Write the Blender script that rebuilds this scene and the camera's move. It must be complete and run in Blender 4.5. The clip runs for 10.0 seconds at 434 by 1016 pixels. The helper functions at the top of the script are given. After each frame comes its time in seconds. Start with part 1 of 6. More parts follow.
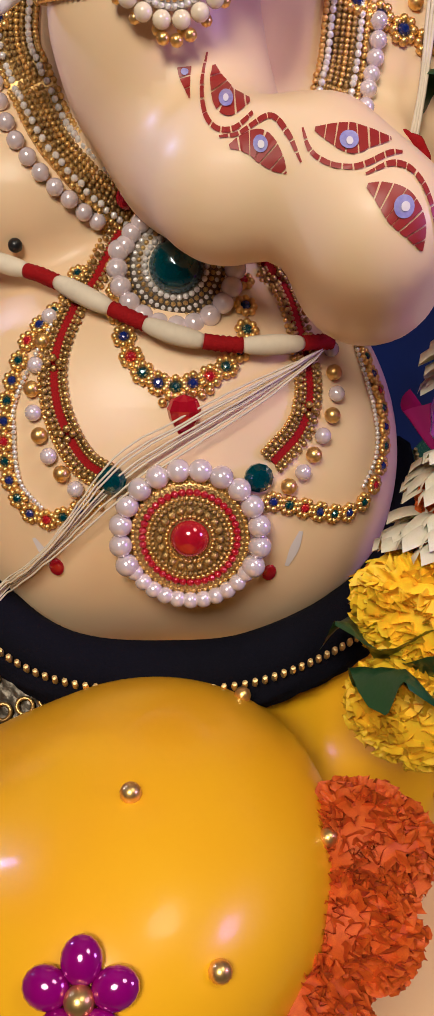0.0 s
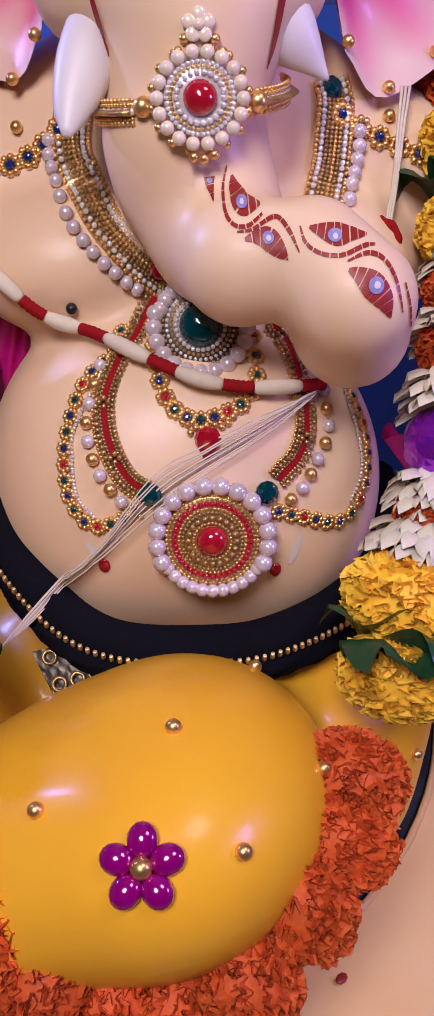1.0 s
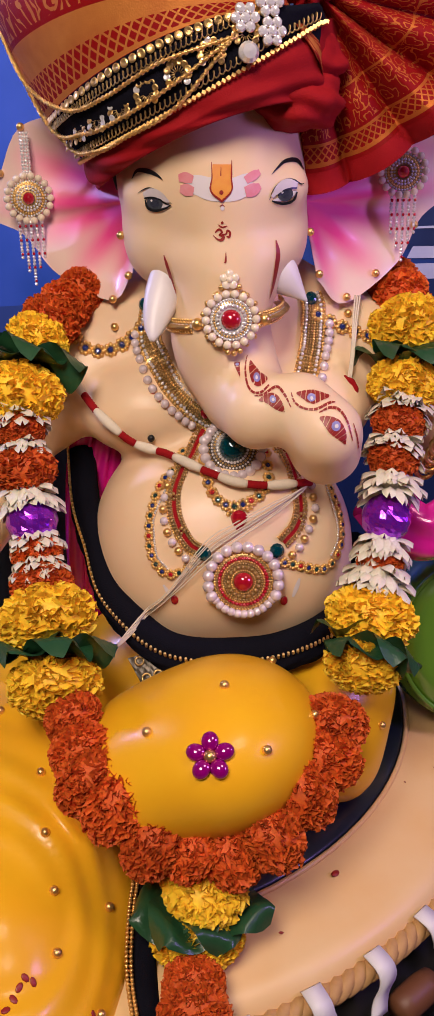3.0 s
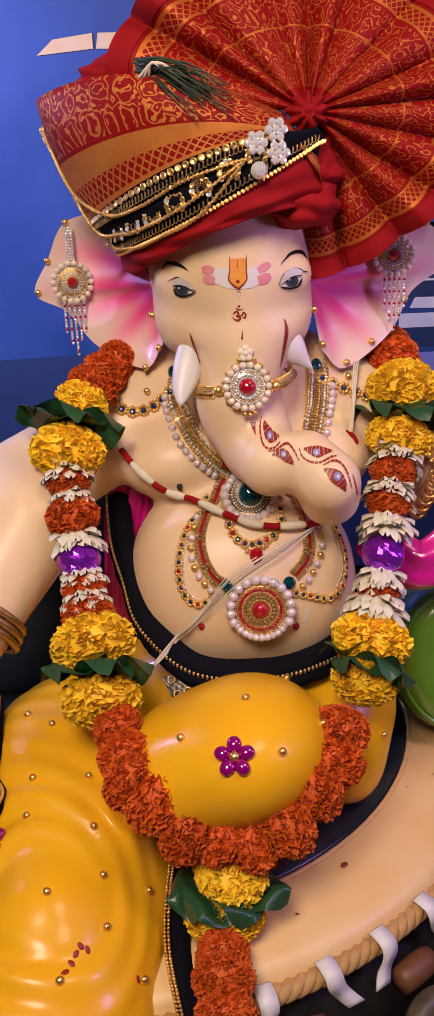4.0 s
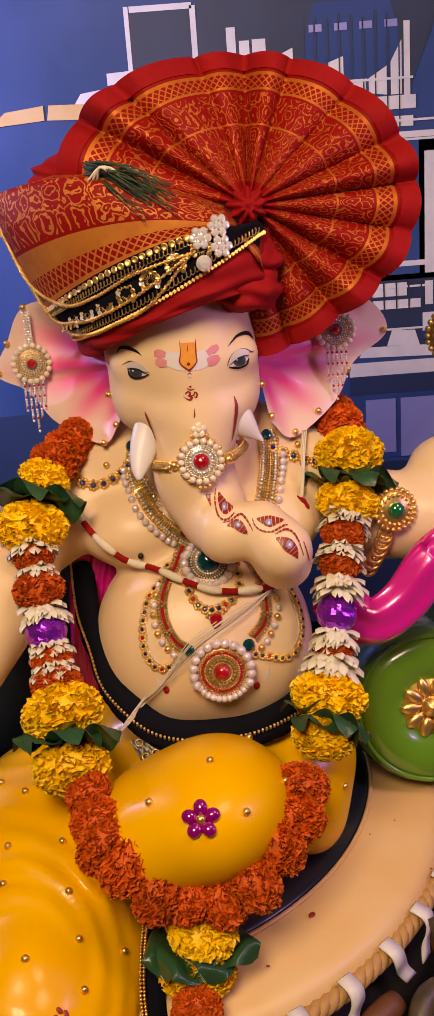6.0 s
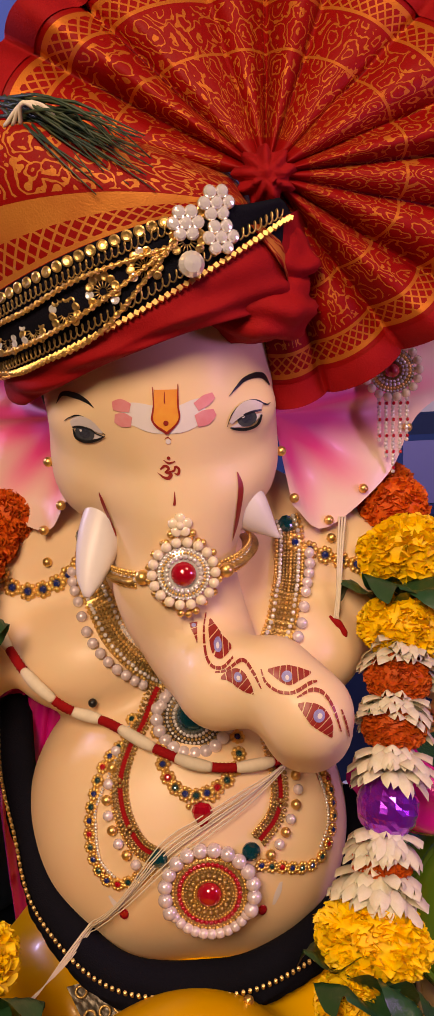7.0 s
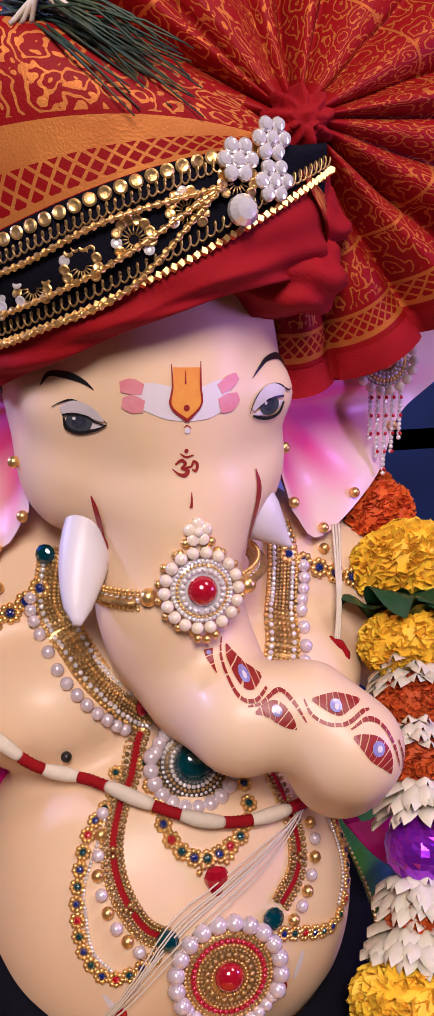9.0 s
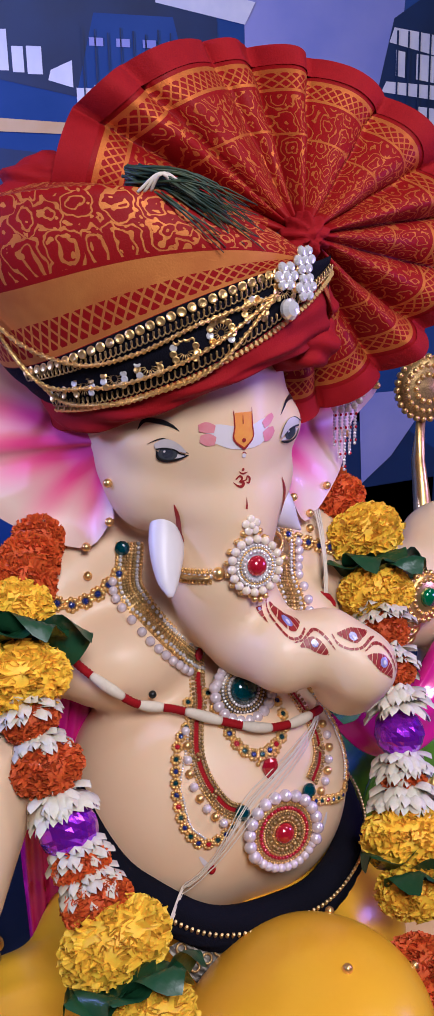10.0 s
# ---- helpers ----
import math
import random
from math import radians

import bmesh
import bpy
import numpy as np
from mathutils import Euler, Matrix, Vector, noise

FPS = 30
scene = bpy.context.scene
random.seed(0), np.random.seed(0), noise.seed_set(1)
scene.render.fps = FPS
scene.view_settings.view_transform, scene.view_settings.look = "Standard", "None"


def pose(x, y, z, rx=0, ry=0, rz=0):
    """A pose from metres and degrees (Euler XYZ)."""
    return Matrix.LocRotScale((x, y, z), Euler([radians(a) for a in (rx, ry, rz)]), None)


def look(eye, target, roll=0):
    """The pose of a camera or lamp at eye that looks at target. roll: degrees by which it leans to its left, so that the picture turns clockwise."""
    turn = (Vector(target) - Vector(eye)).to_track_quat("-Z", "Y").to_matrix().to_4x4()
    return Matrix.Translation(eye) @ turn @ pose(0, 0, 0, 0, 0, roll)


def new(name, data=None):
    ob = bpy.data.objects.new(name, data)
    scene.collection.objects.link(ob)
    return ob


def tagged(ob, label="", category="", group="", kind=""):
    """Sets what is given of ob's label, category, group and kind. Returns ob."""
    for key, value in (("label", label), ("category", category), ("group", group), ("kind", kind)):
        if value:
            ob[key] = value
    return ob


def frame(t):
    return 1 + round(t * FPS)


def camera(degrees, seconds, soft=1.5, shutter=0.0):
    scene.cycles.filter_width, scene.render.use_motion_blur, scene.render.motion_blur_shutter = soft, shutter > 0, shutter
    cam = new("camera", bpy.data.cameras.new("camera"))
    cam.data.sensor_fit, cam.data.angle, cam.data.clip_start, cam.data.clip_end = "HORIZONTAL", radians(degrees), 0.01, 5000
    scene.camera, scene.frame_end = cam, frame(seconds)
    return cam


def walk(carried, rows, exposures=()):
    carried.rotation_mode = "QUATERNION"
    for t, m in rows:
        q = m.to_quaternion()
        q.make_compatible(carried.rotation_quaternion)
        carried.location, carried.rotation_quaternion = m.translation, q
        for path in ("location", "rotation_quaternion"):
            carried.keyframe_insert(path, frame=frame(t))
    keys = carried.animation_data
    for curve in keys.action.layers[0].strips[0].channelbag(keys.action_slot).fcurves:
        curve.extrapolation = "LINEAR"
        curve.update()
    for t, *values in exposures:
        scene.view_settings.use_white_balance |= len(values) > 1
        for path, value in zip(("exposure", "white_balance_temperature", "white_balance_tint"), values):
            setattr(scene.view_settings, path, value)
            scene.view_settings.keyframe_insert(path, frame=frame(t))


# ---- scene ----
cam = camera(25.3, 10.0)
METRES, EYE, TILT, LEAN, TURN = 1.6, 1.0, -29.0, 0.0, 0.0
ROWS = [
    (0.0, 0.0, 0.0, 0.0, -0.0, 0.0, 0.0),
    (0.5, -0.0012, -0.0286, -0.0034, -0.03, 0.99, 0.19),
    (1.0, -0.0054, -0.06, -0.0078, -0.04, 2.02, 0.23),
    (1.5, -0.0083, -0.0992, -0.0166, 0.06, 3.21, 0.47),
    (2.0, -0.0093, -0.1494, -0.0229, 0.36, 4.96, 0.79),
    (2.5, -0.0103, -0.1943, -0.0283, 0.66, 6.19, 1.12),
    (4.0, -0.0101, -0.3113, -0.0356, 2.31, 9.06, 1.89),
    (4.5, -0.0131, -0.3475, -0.0424, 2.16, 9.92, 2.87),
    (5.0, -0.011, -0.3728, -0.0404, 1.28, 10.54, 3.89),
    (5.5, -0.0095, -0.3807, -0.0403, 0.64, 10.81, 4.67),
    (7.0, 0.0081, -0.1561, 0.0613, 1.24, 11.79, 2.79),
    (7.5, 0.0045, -0.0886, 0.0811, 1.22, 12.83, 2.05),
    (8.0, -0.0025, -0.0494, 0.0941, 0.83, 13.86, 1.4),
    (8.5, -0.0106, -0.0335, 0.0882, -2.09, 14.49, 2.51),
    (9.0, -0.0697, -0.0916, 0.0681, -11.85, 13.08, 7.12),
    (9.5, -0.1434, -0.156, 0.0616, -17.21, 10.84, 10.38),
    (10.0, -0.1858, -0.186, 0.0697, -21.3, 9.64, 12.91),
]
# the phone's exposure and white balance drift as it nears the figure: seconds, stops, kelvin, tint
EXPOSURES = [(0.0, 0.05, 5600, 6), (0.5, 0.0, 4950, 28), (1.0, 0.0, 5000, 28), (1.5, 0.03, 5500, 21), (2.0, 0.03, 5450, 24), (2.7, 0.03, 5700, 20), (4.0, 0.0, 6000, 16), (5.5, 0.02, 7400, 12), (7.0, -0.1, 7700, 22), (7.5, -0.1, 8000, 24),
             (8.0, -0.1, 7200, 24), (8.3, -0.08, 6200, 30), (8.6, -0.08, 5350, 34), (9.0, 0.15, 5350, 26), (9.5, 0.02, 5050, 24), (10.0, 0.03, 4700, 17)]
walk(cam, [(t, pose(0, 0, EYE, TILT, LEAN, TURN) @ pose(METRES * x, METRES * y, METRES * z, 90 + pitch, roll, yaw)) for t, x, y, z, yaw, pitch, roll in ROWS], EXPOSURES)

# ---- world and lights ----
world = bpy.data.worlds.new("world")
scene.world = world
world.use_nodes = True
world.node_tree.nodes["Background"].inputs[0].default_value = (0.9, 0.8, 0.75, 1)
world.node_tree.nodes["Background"].inputs[1].default_value = 0.012


def area(name, eye, target, size, power, colour):
    lamp = bpy.data.lights.new(name, "AREA")
    lamp.shape, lamp.size, lamp.energy, lamp.color = "DISK", size, power, colour
    ob = new(name, lamp)
    ob.matrix_world = look(eye, target)
    return ob


area("ceiling_lamp_light", (-0.25, -0.82, 2.0), (-0.03, 0.4, 1.02), 0.55, 23.0, (1.0, 0.80, 0.58))
area("ceiling_lamp_light", (0.75, -0.2, 2.3), (0.0, 0.45, 0.9), 0.5, 7.0, (1.0, 0.82, 0.62))
area("led_strip_light", (0.80, 0.05, 1.15), (0.1, 0.45, 0.9), 0.2, 2.3, (0.62, 0.34, 1.0))
area("led_strip_light", (-1.0, 0.70, 1.5), (-0.62, 1.4, 1.36), 0.2, 24.0, (0.52, 0.52, 1.0))

# ---- materials ----


def mat(name, colour, rough=0.5, metal=0.0, second=None, scale=60.0, amount=0.5, bump=0.0, bump_scale=None, coat=0.0, sheen=0.0, sub=0.0, per_object=0.0, spec=0.5):
    m = bpy.data.materials.new(name)
    m.use_nodes = True
    nt = m.node_tree
    b = nt.nodes["Principled BSDF"]
    b.inputs["Roughness"].default_value = rough
    b.inputs["Metallic"].default_value = metal
    b.inputs["Specular IOR Level"].default_value = spec
    b.inputs["Coat Weight"].default_value = coat
    b.inputs["Coat Roughness"].default_value = 0.12
    b.inputs["Sheen Weight"].default_value = sheen
    if sub:
        b.inputs["Subsurface Weight"].default_value = sub
        b.inputs["Subsurface Radius"].default_value = (1.0, 0.5, 0.3)
        b.inputs["Subsurface Scale"].default_value = 0.004
    tc = nt.nodes.new("ShaderNodeTexCoord")
    fine = nt.nodes.new("ShaderNodeTexNoise")
    fine.inputs["Scale"].default_value, fine.inputs["Detail"].default_value = scale, 5
    wide = nt.nodes.new("ShaderNodeTexNoise")
    wide.inputs["Scale"].default_value, wide.inputs["Detail"].default_value = scale * 0.13, 3
    for n in (fine, wide):
        nt.links.new(tc.outputs["Object"], n.inputs["Vector"])
    add = nt.nodes.new("ShaderNodeMath")
    add.operation = "ADD"
    nt.links.new(fine.outputs["Fac"], add.inputs[0])
    nt.links.new(wide.outputs["Fac"], add.inputs[1])
    ramp = nt.nodes.new("ShaderNodeMapRange")
    ramp.inputs["From Min"].default_value, ramp.inputs["From Max"].default_value = 0.75, 1.25
    ramp.inputs["To Max"].default_value = amount
    nt.links.new(add.outputs[0], ramp.inputs["Value"])
    mix = nt.nodes.new("ShaderNodeMix")
    mix.data_type = "RGBA"
    second = second or tuple(c * 0.75 for c in colour)
    mix.inputs[6].default_value = (*colour, 1)
    mix.inputs[7].default_value = (*second, 1)
    nt.links.new(ramp.outputs[0], mix.inputs[0])
    out = mix.outputs[2]
    if per_object:
        info = nt.nodes.new("ShaderNodeObjectInfo")
        hsv = nt.nodes.new("ShaderNodeHueSaturation")
        mr = nt.nodes.new("ShaderNodeMapRange")
        mr.inputs["To Min"].default_value, mr.inputs["To Max"].default_value = 1 - per_object, 1 + per_object
        nt.links.new(info.outputs["Random"], mr.inputs["Value"])
        nt.links.new(mr.outputs[0], hsv.inputs["Value"])
        nt.links.new(out, hsv.inputs["Color"])
        out = hsv.outputs[0]
    nt.links.new(out, b.inputs["Base Color"])
    if bump:
        bn = nt.nodes.new("ShaderNodeBump")
        bn.inputs["Strength"].default_value, bn.inputs["Distance"].default_value = bump, 0.001
        if bump_scale:
            n = nt.nodes.new("ShaderNodeTexNoise")
            n.inputs["Scale"].default_value, n.inputs["Detail"].default_value = bump_scale, 4
            nt.links.new(tc.outputs["Object"], n.inputs["Vector"])
            nt.links.new(n.outputs["Fac"], bn.inputs["Height"])
        else:
            nt.links.new(fine.outputs["Fac"], bn.inputs["Height"])
        nt.links.new(bn.outputs[0], b.inputs["Normal"])
    return m


SKIN = mat("cream_painted_plaster", (0.83, 0.62, 0.40), 0.40, second=(0.80, 0.54, 0.31), scale=22, amount=0.5, spec=0.35, coat=0.03, sub=0.1, bump=0.05, bump_scale=250)
PINK = mat("pink_airbrushed_plaster", (0.80, 0.60, 0.50), 0.4, second=(0.80, 0.52, 0.46), scale=30, coat=0.1)
nt = PINK.node_tree
at = nt.nodes.new("ShaderNodeAttribute")
at.attribute_name = "blush"
strength = nt.nodes.new("ShaderNodeMapRange")
strength.inputs["From Min"].default_value, strength.inputs["From Max"].default_value = 0.20, 0.74
tint = nt.nodes.new("ShaderNodeMix")
tint.data_type = "RGBA"
tint.inputs[7].default_value = (0.92, 0.08, 0.33, 1)
base_in = nt.nodes["Principled BSDF"].inputs["Base Color"]
nt.links.new(base_in.links[0].from_socket, tint.inputs[6])
nt.links.new(at.outputs["Fac"], strength.inputs["Value"])
nt.links.new(strength.outputs[0], tint.inputs[0])
nt.links.new(tint.outputs[2], base_in)
YELLOW = mat("yellow_painted_plaster", (0.88, 0.47, 0.002), 0.33, second=(0.84, 0.37, 0.002), scale=14, amount=0.7, coat=0.18, spec=0.3, bump=0.5, bump_scale=35)
WHITEP = mat("white_paint", (0.74, 0.68, 0.70), 0.4, scale=40, amount=0.2)
REDP = mat("dark_red_paint", (0.30, 0.02, 0.015), 0.4, scale=300, amount=0.5)
BLACKP = mat("black_paint", (0.01, 0.01, 0.012), 0.35, scale=300)
ORANGEP = mat("orange_paint", (0.75, 0.26, 0.04), 0.45, second=(0.8, 0.4, 0.05), scale=300)
PINKP = mat("rose_paint", (0.70, 0.22, 0.25), 0.45, second=(0.75, 0.4, 0.42), scale=200)
LIDP = mat("grey_lid_paint", (0.60, 0.54, 0.54), 0.4, scale=200, amount=0.4)
IRISP = mat("dark_blue_iris_paint", (0.02, 0.025, 0.045), 0.15, second=(0.08, 0.09, 0.13), scale=900, coat=1.0)
GREYIRIS = mat("grey_iris_paint", (0.07, 0.08, 0.10), 0.15, second=(0.015, 0.02, 0.03), scale=600, coat=1.0)
VIOLETP = mat("violet_paint", (0.22, 0.20, 0.50), 0.3, second=(0.55, 0.52, 0.75), scale=500, coat=0.5)
GOLD = mat("gold_metal", (0.92, 0.62, 0.22), 0.34, 0.92, second=(0.72, 0.44, 0.13), scale=400, amount=0.6)
ANTIQUE = mat("antique_gold_metal", (0.66, 0.44, 0.16), 0.38, 0.85, second=(0.30, 0.19, 0.07), scale=700, amount=0.9, bump=0.3)
SILVER = mat("silver_crystal", (0.92, 0.89, 0.88), 0.09, 0.45, scale=500, amount=0.3, coat=1.0)
PEARL = mat("pearl", (0.78, 0.68, 0.68), 0.2, 0.3, second=(0.66, 0.58, 0.72), scale=150, amount=0.6, coat=0.8, per_object=0.06)
CREAMPEARL = mat("cream_pearl", (0.80, 0.68, 0.50), 0.22, 0.0, second=(0.74, 0.62, 0.50), scale=150, amount=0.6, coat=0.8, per_object=0.06)
RUBY = mat("red_gem", (0.46, 0.006, 0.022), 0.08, 0.2, second=(0.36, 0.002, 0.012), scale=300, coat=1.0)
TEAL = mat("teal_gem", (0.0, 0.06, 0.075), 0.06, 0.3, second=(0.0, 0.025, 0.04), scale=250, coat=1.0)
BLUEG = mat("blue_gem", (0.008, 0.022, 0.17), 0.08, 0.1, scale=300, coat=1.0)
MAGENTA = mat("magenta_glass", (0.36, 0.0, 0.22), 0.05, 0.3, second=(0.20, 0.0, 0.13), scale=120, coat=1.0)
PURPLE = mat("purple_foil", (0.26, 0.03, 0.86), 0.20, 0.75, second=(0.46, 0.02, 0.66), scale=60, amount=1.0, coat=0.5)
MARIG = mat("orange_marigold_petal", (0.70, 0.130, 0.002), 0.7, second=(0.54, 0.066, 0.002), scale=90, amount=0.9, sub=0.12, per_object=0.12)
MARIY = mat("yellow_marigold_petal", (0.97, 0.68, 0.014), 0.6, second=(0.95, 0.55, 0.010), scale=90, amount=0.9, sub=0.15, per_object=0.08)
WHITEF = mat("white_flower_petal", (0.80, 0.74, 0.60), 0.55, second=(0.66, 0.60, 0.42), scale=80, amount=0.6, sub=0.15, per_object=0.06)
LEAF = mat("dark_green_leaf", (0.015, 0.065, 0.025), 0.3, second=(0.03, 0.09, 0.03), scale=60, amount=0.8, bump=0.25, bump_scale=300)
REDCLOTH = mat("red_cloth", (0.31, 0.004, 0.006), 0.8, second=(0.22, 0.002, 0.005), scale=120, spec=0.2, bump=0.4, bump_scale=900)
VELVET = mat("black_velvet", (0.006, 0.006, 0.012), 0.95, scale=200, spec=0.1, bump=0.5, bump_scale=900)
FOILPINK = mat("magenta_painted_plaster", (0.72, 0.015, 0.30), 0.25, 0.1, second=(0.55, 0.008, 0.21), scale=30, coat=0.7)
CARVED = mat("brown_carved_wood", (0.12, 0.085, 0.05), 0.4, second=(0.015, 0.015, 0.018), scale=35, amount=0.9, bump=0.3)
WOOD = mat("dark_carved_wood", (0.008, 0.010, 0.016), 0.4, second=(0.03, 0.026, 0.022), scale=40, amount=0.8, bump=0.3)
DRUMSKIN = mat("cream_drum_skin", (0.85, 0.62, 0.32), 0.4, second=(0.78, 0.46, 0.16), scale=9, amount=0.9, bump=0.05, bump_scale=120)
SYAHI = mat("black_drum_paste", (0.008, 0.012, 0.022), 0.3, second=(0.02, 0.025, 0.035), scale=60, coat=0.2, bump=0.05)
ROPE = mat("tan_rope", (0.55, 0.32, 0.12), 0.7, second=(0.38, 0.2, 0.07), scale=150, bump=0.4)
STRAP = mat("white_strap", (0.78, 0.75, 0.78), 0.45, scale=80, amount=0.3)
BROWN = mat("brown_wood_block", (0.16, 0.06, 0.025), 0.5, scale=60, bump=0.2)
GREEN = mat("green_painted_plaster", (0.13, 0.30, 0.02), 0.2, second=(0.07, 0.22, 0.02), scale=10, coat=0.8)
THREAD = mat("white_cotton_thread", (0.75, 0.66, 0.52), 0.8, scale=200)
FEATHER = mat("dark_green_feather", (0.012, 0.04, 0.03), 0.5, second=(0.06, 0.07, 0.02), scale=300, amount=0.9)
WALLM = mat("plain_wall_paint", (0.34, 0.29, 0.26), 0.8, scale=20, amount=0.3, bump=0.1)
FLOORM = mat("floor_tile", (0.35, 0.28, 0.24), 0.4, scale=15, amount=0.4)

# ---- mesh helpers ----


def mesh(name, verts, faces, mats, uvs=None, slots=None, smooth=True):
    me = bpy.data.meshes.new(name)
    me.from_pydata([tuple(v) for v in verts], [], [tuple(f) for f in faces])
    for m in mats if isinstance(mats, (list, tuple)) else [mats]:
        me.materials.append(m)
    if smooth:
        me.polygons.foreach_set("use_smooth", [True] * len(me.polygons))
    if slots is not None:
        me.polygons.foreach_set("material_index", list(slots))
    if uvs is not None:
        layer = me.uv_layers.new(name="UVMap")
        idx = np.zeros(len(me.loops), dtype=np.int32)
        me.loops.foreach_get("vertex_index", idx)
        layer.data.foreach_set("uv", np.asarray(uvs, dtype=np.float32)[idx].ravel())
    me.update()
    return me


def thing(name, at, label, category, group="", kind=""):
    ob = new(name)
    ob.location = at
    ob.empty_display_size = 0.02
    tagged(ob, label, category, group, kind)
    return ob


def put(name, me, parent=None, m=None, label=""):
    """A mesh object at the world pose m, under parent."""
    ob = new(name, me)
    m = m or Matrix()
    if parent is not None:
        ob.parent = parent
        up, base = parent.parent, parent.matrix_basis.copy()
        while up is not None:
            base, up = up.matrix_basis @ base, up.parent
        m = base.inverted() @ m
    ob.matrix_basis = m
    if label:
        tagged(ob, label)
    return ob


def ball(r=1.0, nu=14, nv=9, sx=1, sy=1, sz=1):
    v = [(0, 0, r * sz)]
    for j in range(1, nv):
        a = math.pi * j / nv
        for i in range(nu):
            b = 2 * math.pi * i / nu
            v.append((r * sx * math.sin(a) * math.cos(b), r * sy * math.sin(a) * math.sin(b), r * sz * math.cos(a)))
    v.append((0, 0, -r * sz))
    f = [(0, 1 + i, 1 + (i + 1) % nu) for i in range(nu)]
    for j in range(nv - 2):
        a = 1 + j * nu
        f += [(a + i, a + nu + i, a + nu + (i + 1) % nu, a + (i + 1) % nu) for i in range(nu)]
    a = 1 + (nv - 2) * nu
    f += [(a + i, len(v) - 1, a + (i + 1) % nu) for i in range(nu)]
    return v, f


def join(pieces):
    V, F = [], []
    for v, f in pieces:
        n = len(V)
        V += [tuple(p) for p in v]
        F += [tuple(i + n for i in q) for q in f]
    return V, F


def moved(geo, m):
    return [m @ Vector(p) for p in geo[0]], geo[1]


def lathe(profile, n=32):
    """A solid of revolution about z from (radius, height) pairs."""
    v, f = [], []
    for r, z in profile:
        v += [(r * math.cos(2 * math.pi * i / n), r * math.sin(2 * math.pi * i / n), z) for i in range(n)]
    for j in range(len(profile) - 1):
        f += [(j * n + i, j * n + (i + 1) % n, (j + 1) * n + (i + 1) % n, (j + 1) * n + i) for i in range(n)]
    if profile[0][0] > 1e-6:
        f.append(tuple(reversed(range(n))))
    if profile[-1][0] > 1e-6:
        f.append(tuple((len(profile) - 1) * n + i for i in range(n)))
    return v, f


def ring(R, r, n=36, k=8):
    v = [((R + r * math.cos(b)) * math.cos(a), (R + r * math.cos(b)) * math.sin(a), r * math.sin(b)) for a in np.arange(n) * 2 * math.pi / n for b in np.arange(k) * 2 * math.pi / k]
    f = [(i * k + j, ((i + 1) % n) * k + j, ((i + 1) % n) * k + (j + 1) % k, i * k + (j + 1) % k) for i in range(n) for j in range(k)]
    return v, f


def smooth_path(points, n):
    """Catmull-Rom through points, resampled to n points of even spacing."""
    p = np.array(points, float)
    p = np.vstack([2 * p[0] - p[1], p, 2 * p[-1] - p[-2]])
    out = []
    for i in range(1, len(p) - 2):
        for s in np.linspace(0, 1, 24, endpoint=False):
            a, b, c, d = p[i - 1], p[i], p[i + 1], p[i + 2]
            out.append(0.5 * (2 * b + (c - a) * s + (2 * a - 5 * b + 4 * c - d) * s * s + (3 * b - a - 3 * c + d) * s ** 3))
    out.append(p[-2])
    out = np.array(out)
    arc = np.concatenate([[0], np.cumsum(np.linalg.norm(np.diff(out, axis=0), axis=1))])
    at = np.linspace(0, arc[-1], n)
    return np.stack([np.interp(at, arc, out[:, k]) for k in range(out.shape[1])], 1)


def tube(path, r, k=8, flat=1.0, up=(0, 0, 1), twist=0.0, closed=False):
    """A tube of radius r (a number or one for each point) along path."""
    path = [Vector(p) for p in path]
    n = len(path)
    rs = [r] * n if np.isscalar(r) else r
    v, f = [], []
    for i, p in enumerate(path):
        t = (path[(i + 1) % n if closed else min(i + 1, n - 1)] - path[(i - 1) % n if closed else max(i - 1, 0)]).normalized()
        s = t.cross(Vector(up))
        s = s.normalized() if s.length > 1e-4 else Vector((1, 0, 0))
        u = s.cross(t)
        for j in range(k):
            a = 2 * math.pi * j / k + twist * i
            v.append(p + float(rs[i]) * (s * math.cos(a) + u * flat * math.sin(a)))
    for i in range(n if closed else n - 1):
        b = ((i + 1) % n) * k
        f += [(i * k + j, i * k + (j + 1) % k, b + (j + 1) % k, b + j) for j in range(k)]
    if not closed:
        f.append(tuple(reversed(range(k))))
        f.append(tuple((n - 1) * k + j for j in range(k)))
    return v, f


def sheet(fn, nu, nv):
    """A grid of fn(u, v), u and v from 0 to 1, with its UVs."""
    v, uv = [], []
    for j in range(nv + 1):
        for i in range(nu + 1):
            v.append(fn(i / nu, j / nv))
            uv.append((i / nu, j / nv))
    f = [(j * (nu + 1) + i, j * (nu + 1) + i + 1, (j + 1) * (nu + 1) + i + 1, (j + 1) * (nu + 1) + i) for j in range(nv) for i in range(nu)]
    return v, f, uv


def frame_of(p, z, x=(1, 0, 0)):
    """A pose at p whose z axis points along z and whose x axis lies nearest to x."""
    z = Vector(z).normalized()
    y = z.cross(Vector(x)).normalized()
    x = y.cross(z)
    return Matrix.Translation(p) @ Matrix((x, y, z)).transposed().to_4x4()


# ---- solid forms blended from rounded masses ----


def ell(c, r, turn=(0, 0, 0)):
    return ("e", np.array(c), np.array(r), np.array(Euler([radians(a) for a in turn]).to_matrix()))


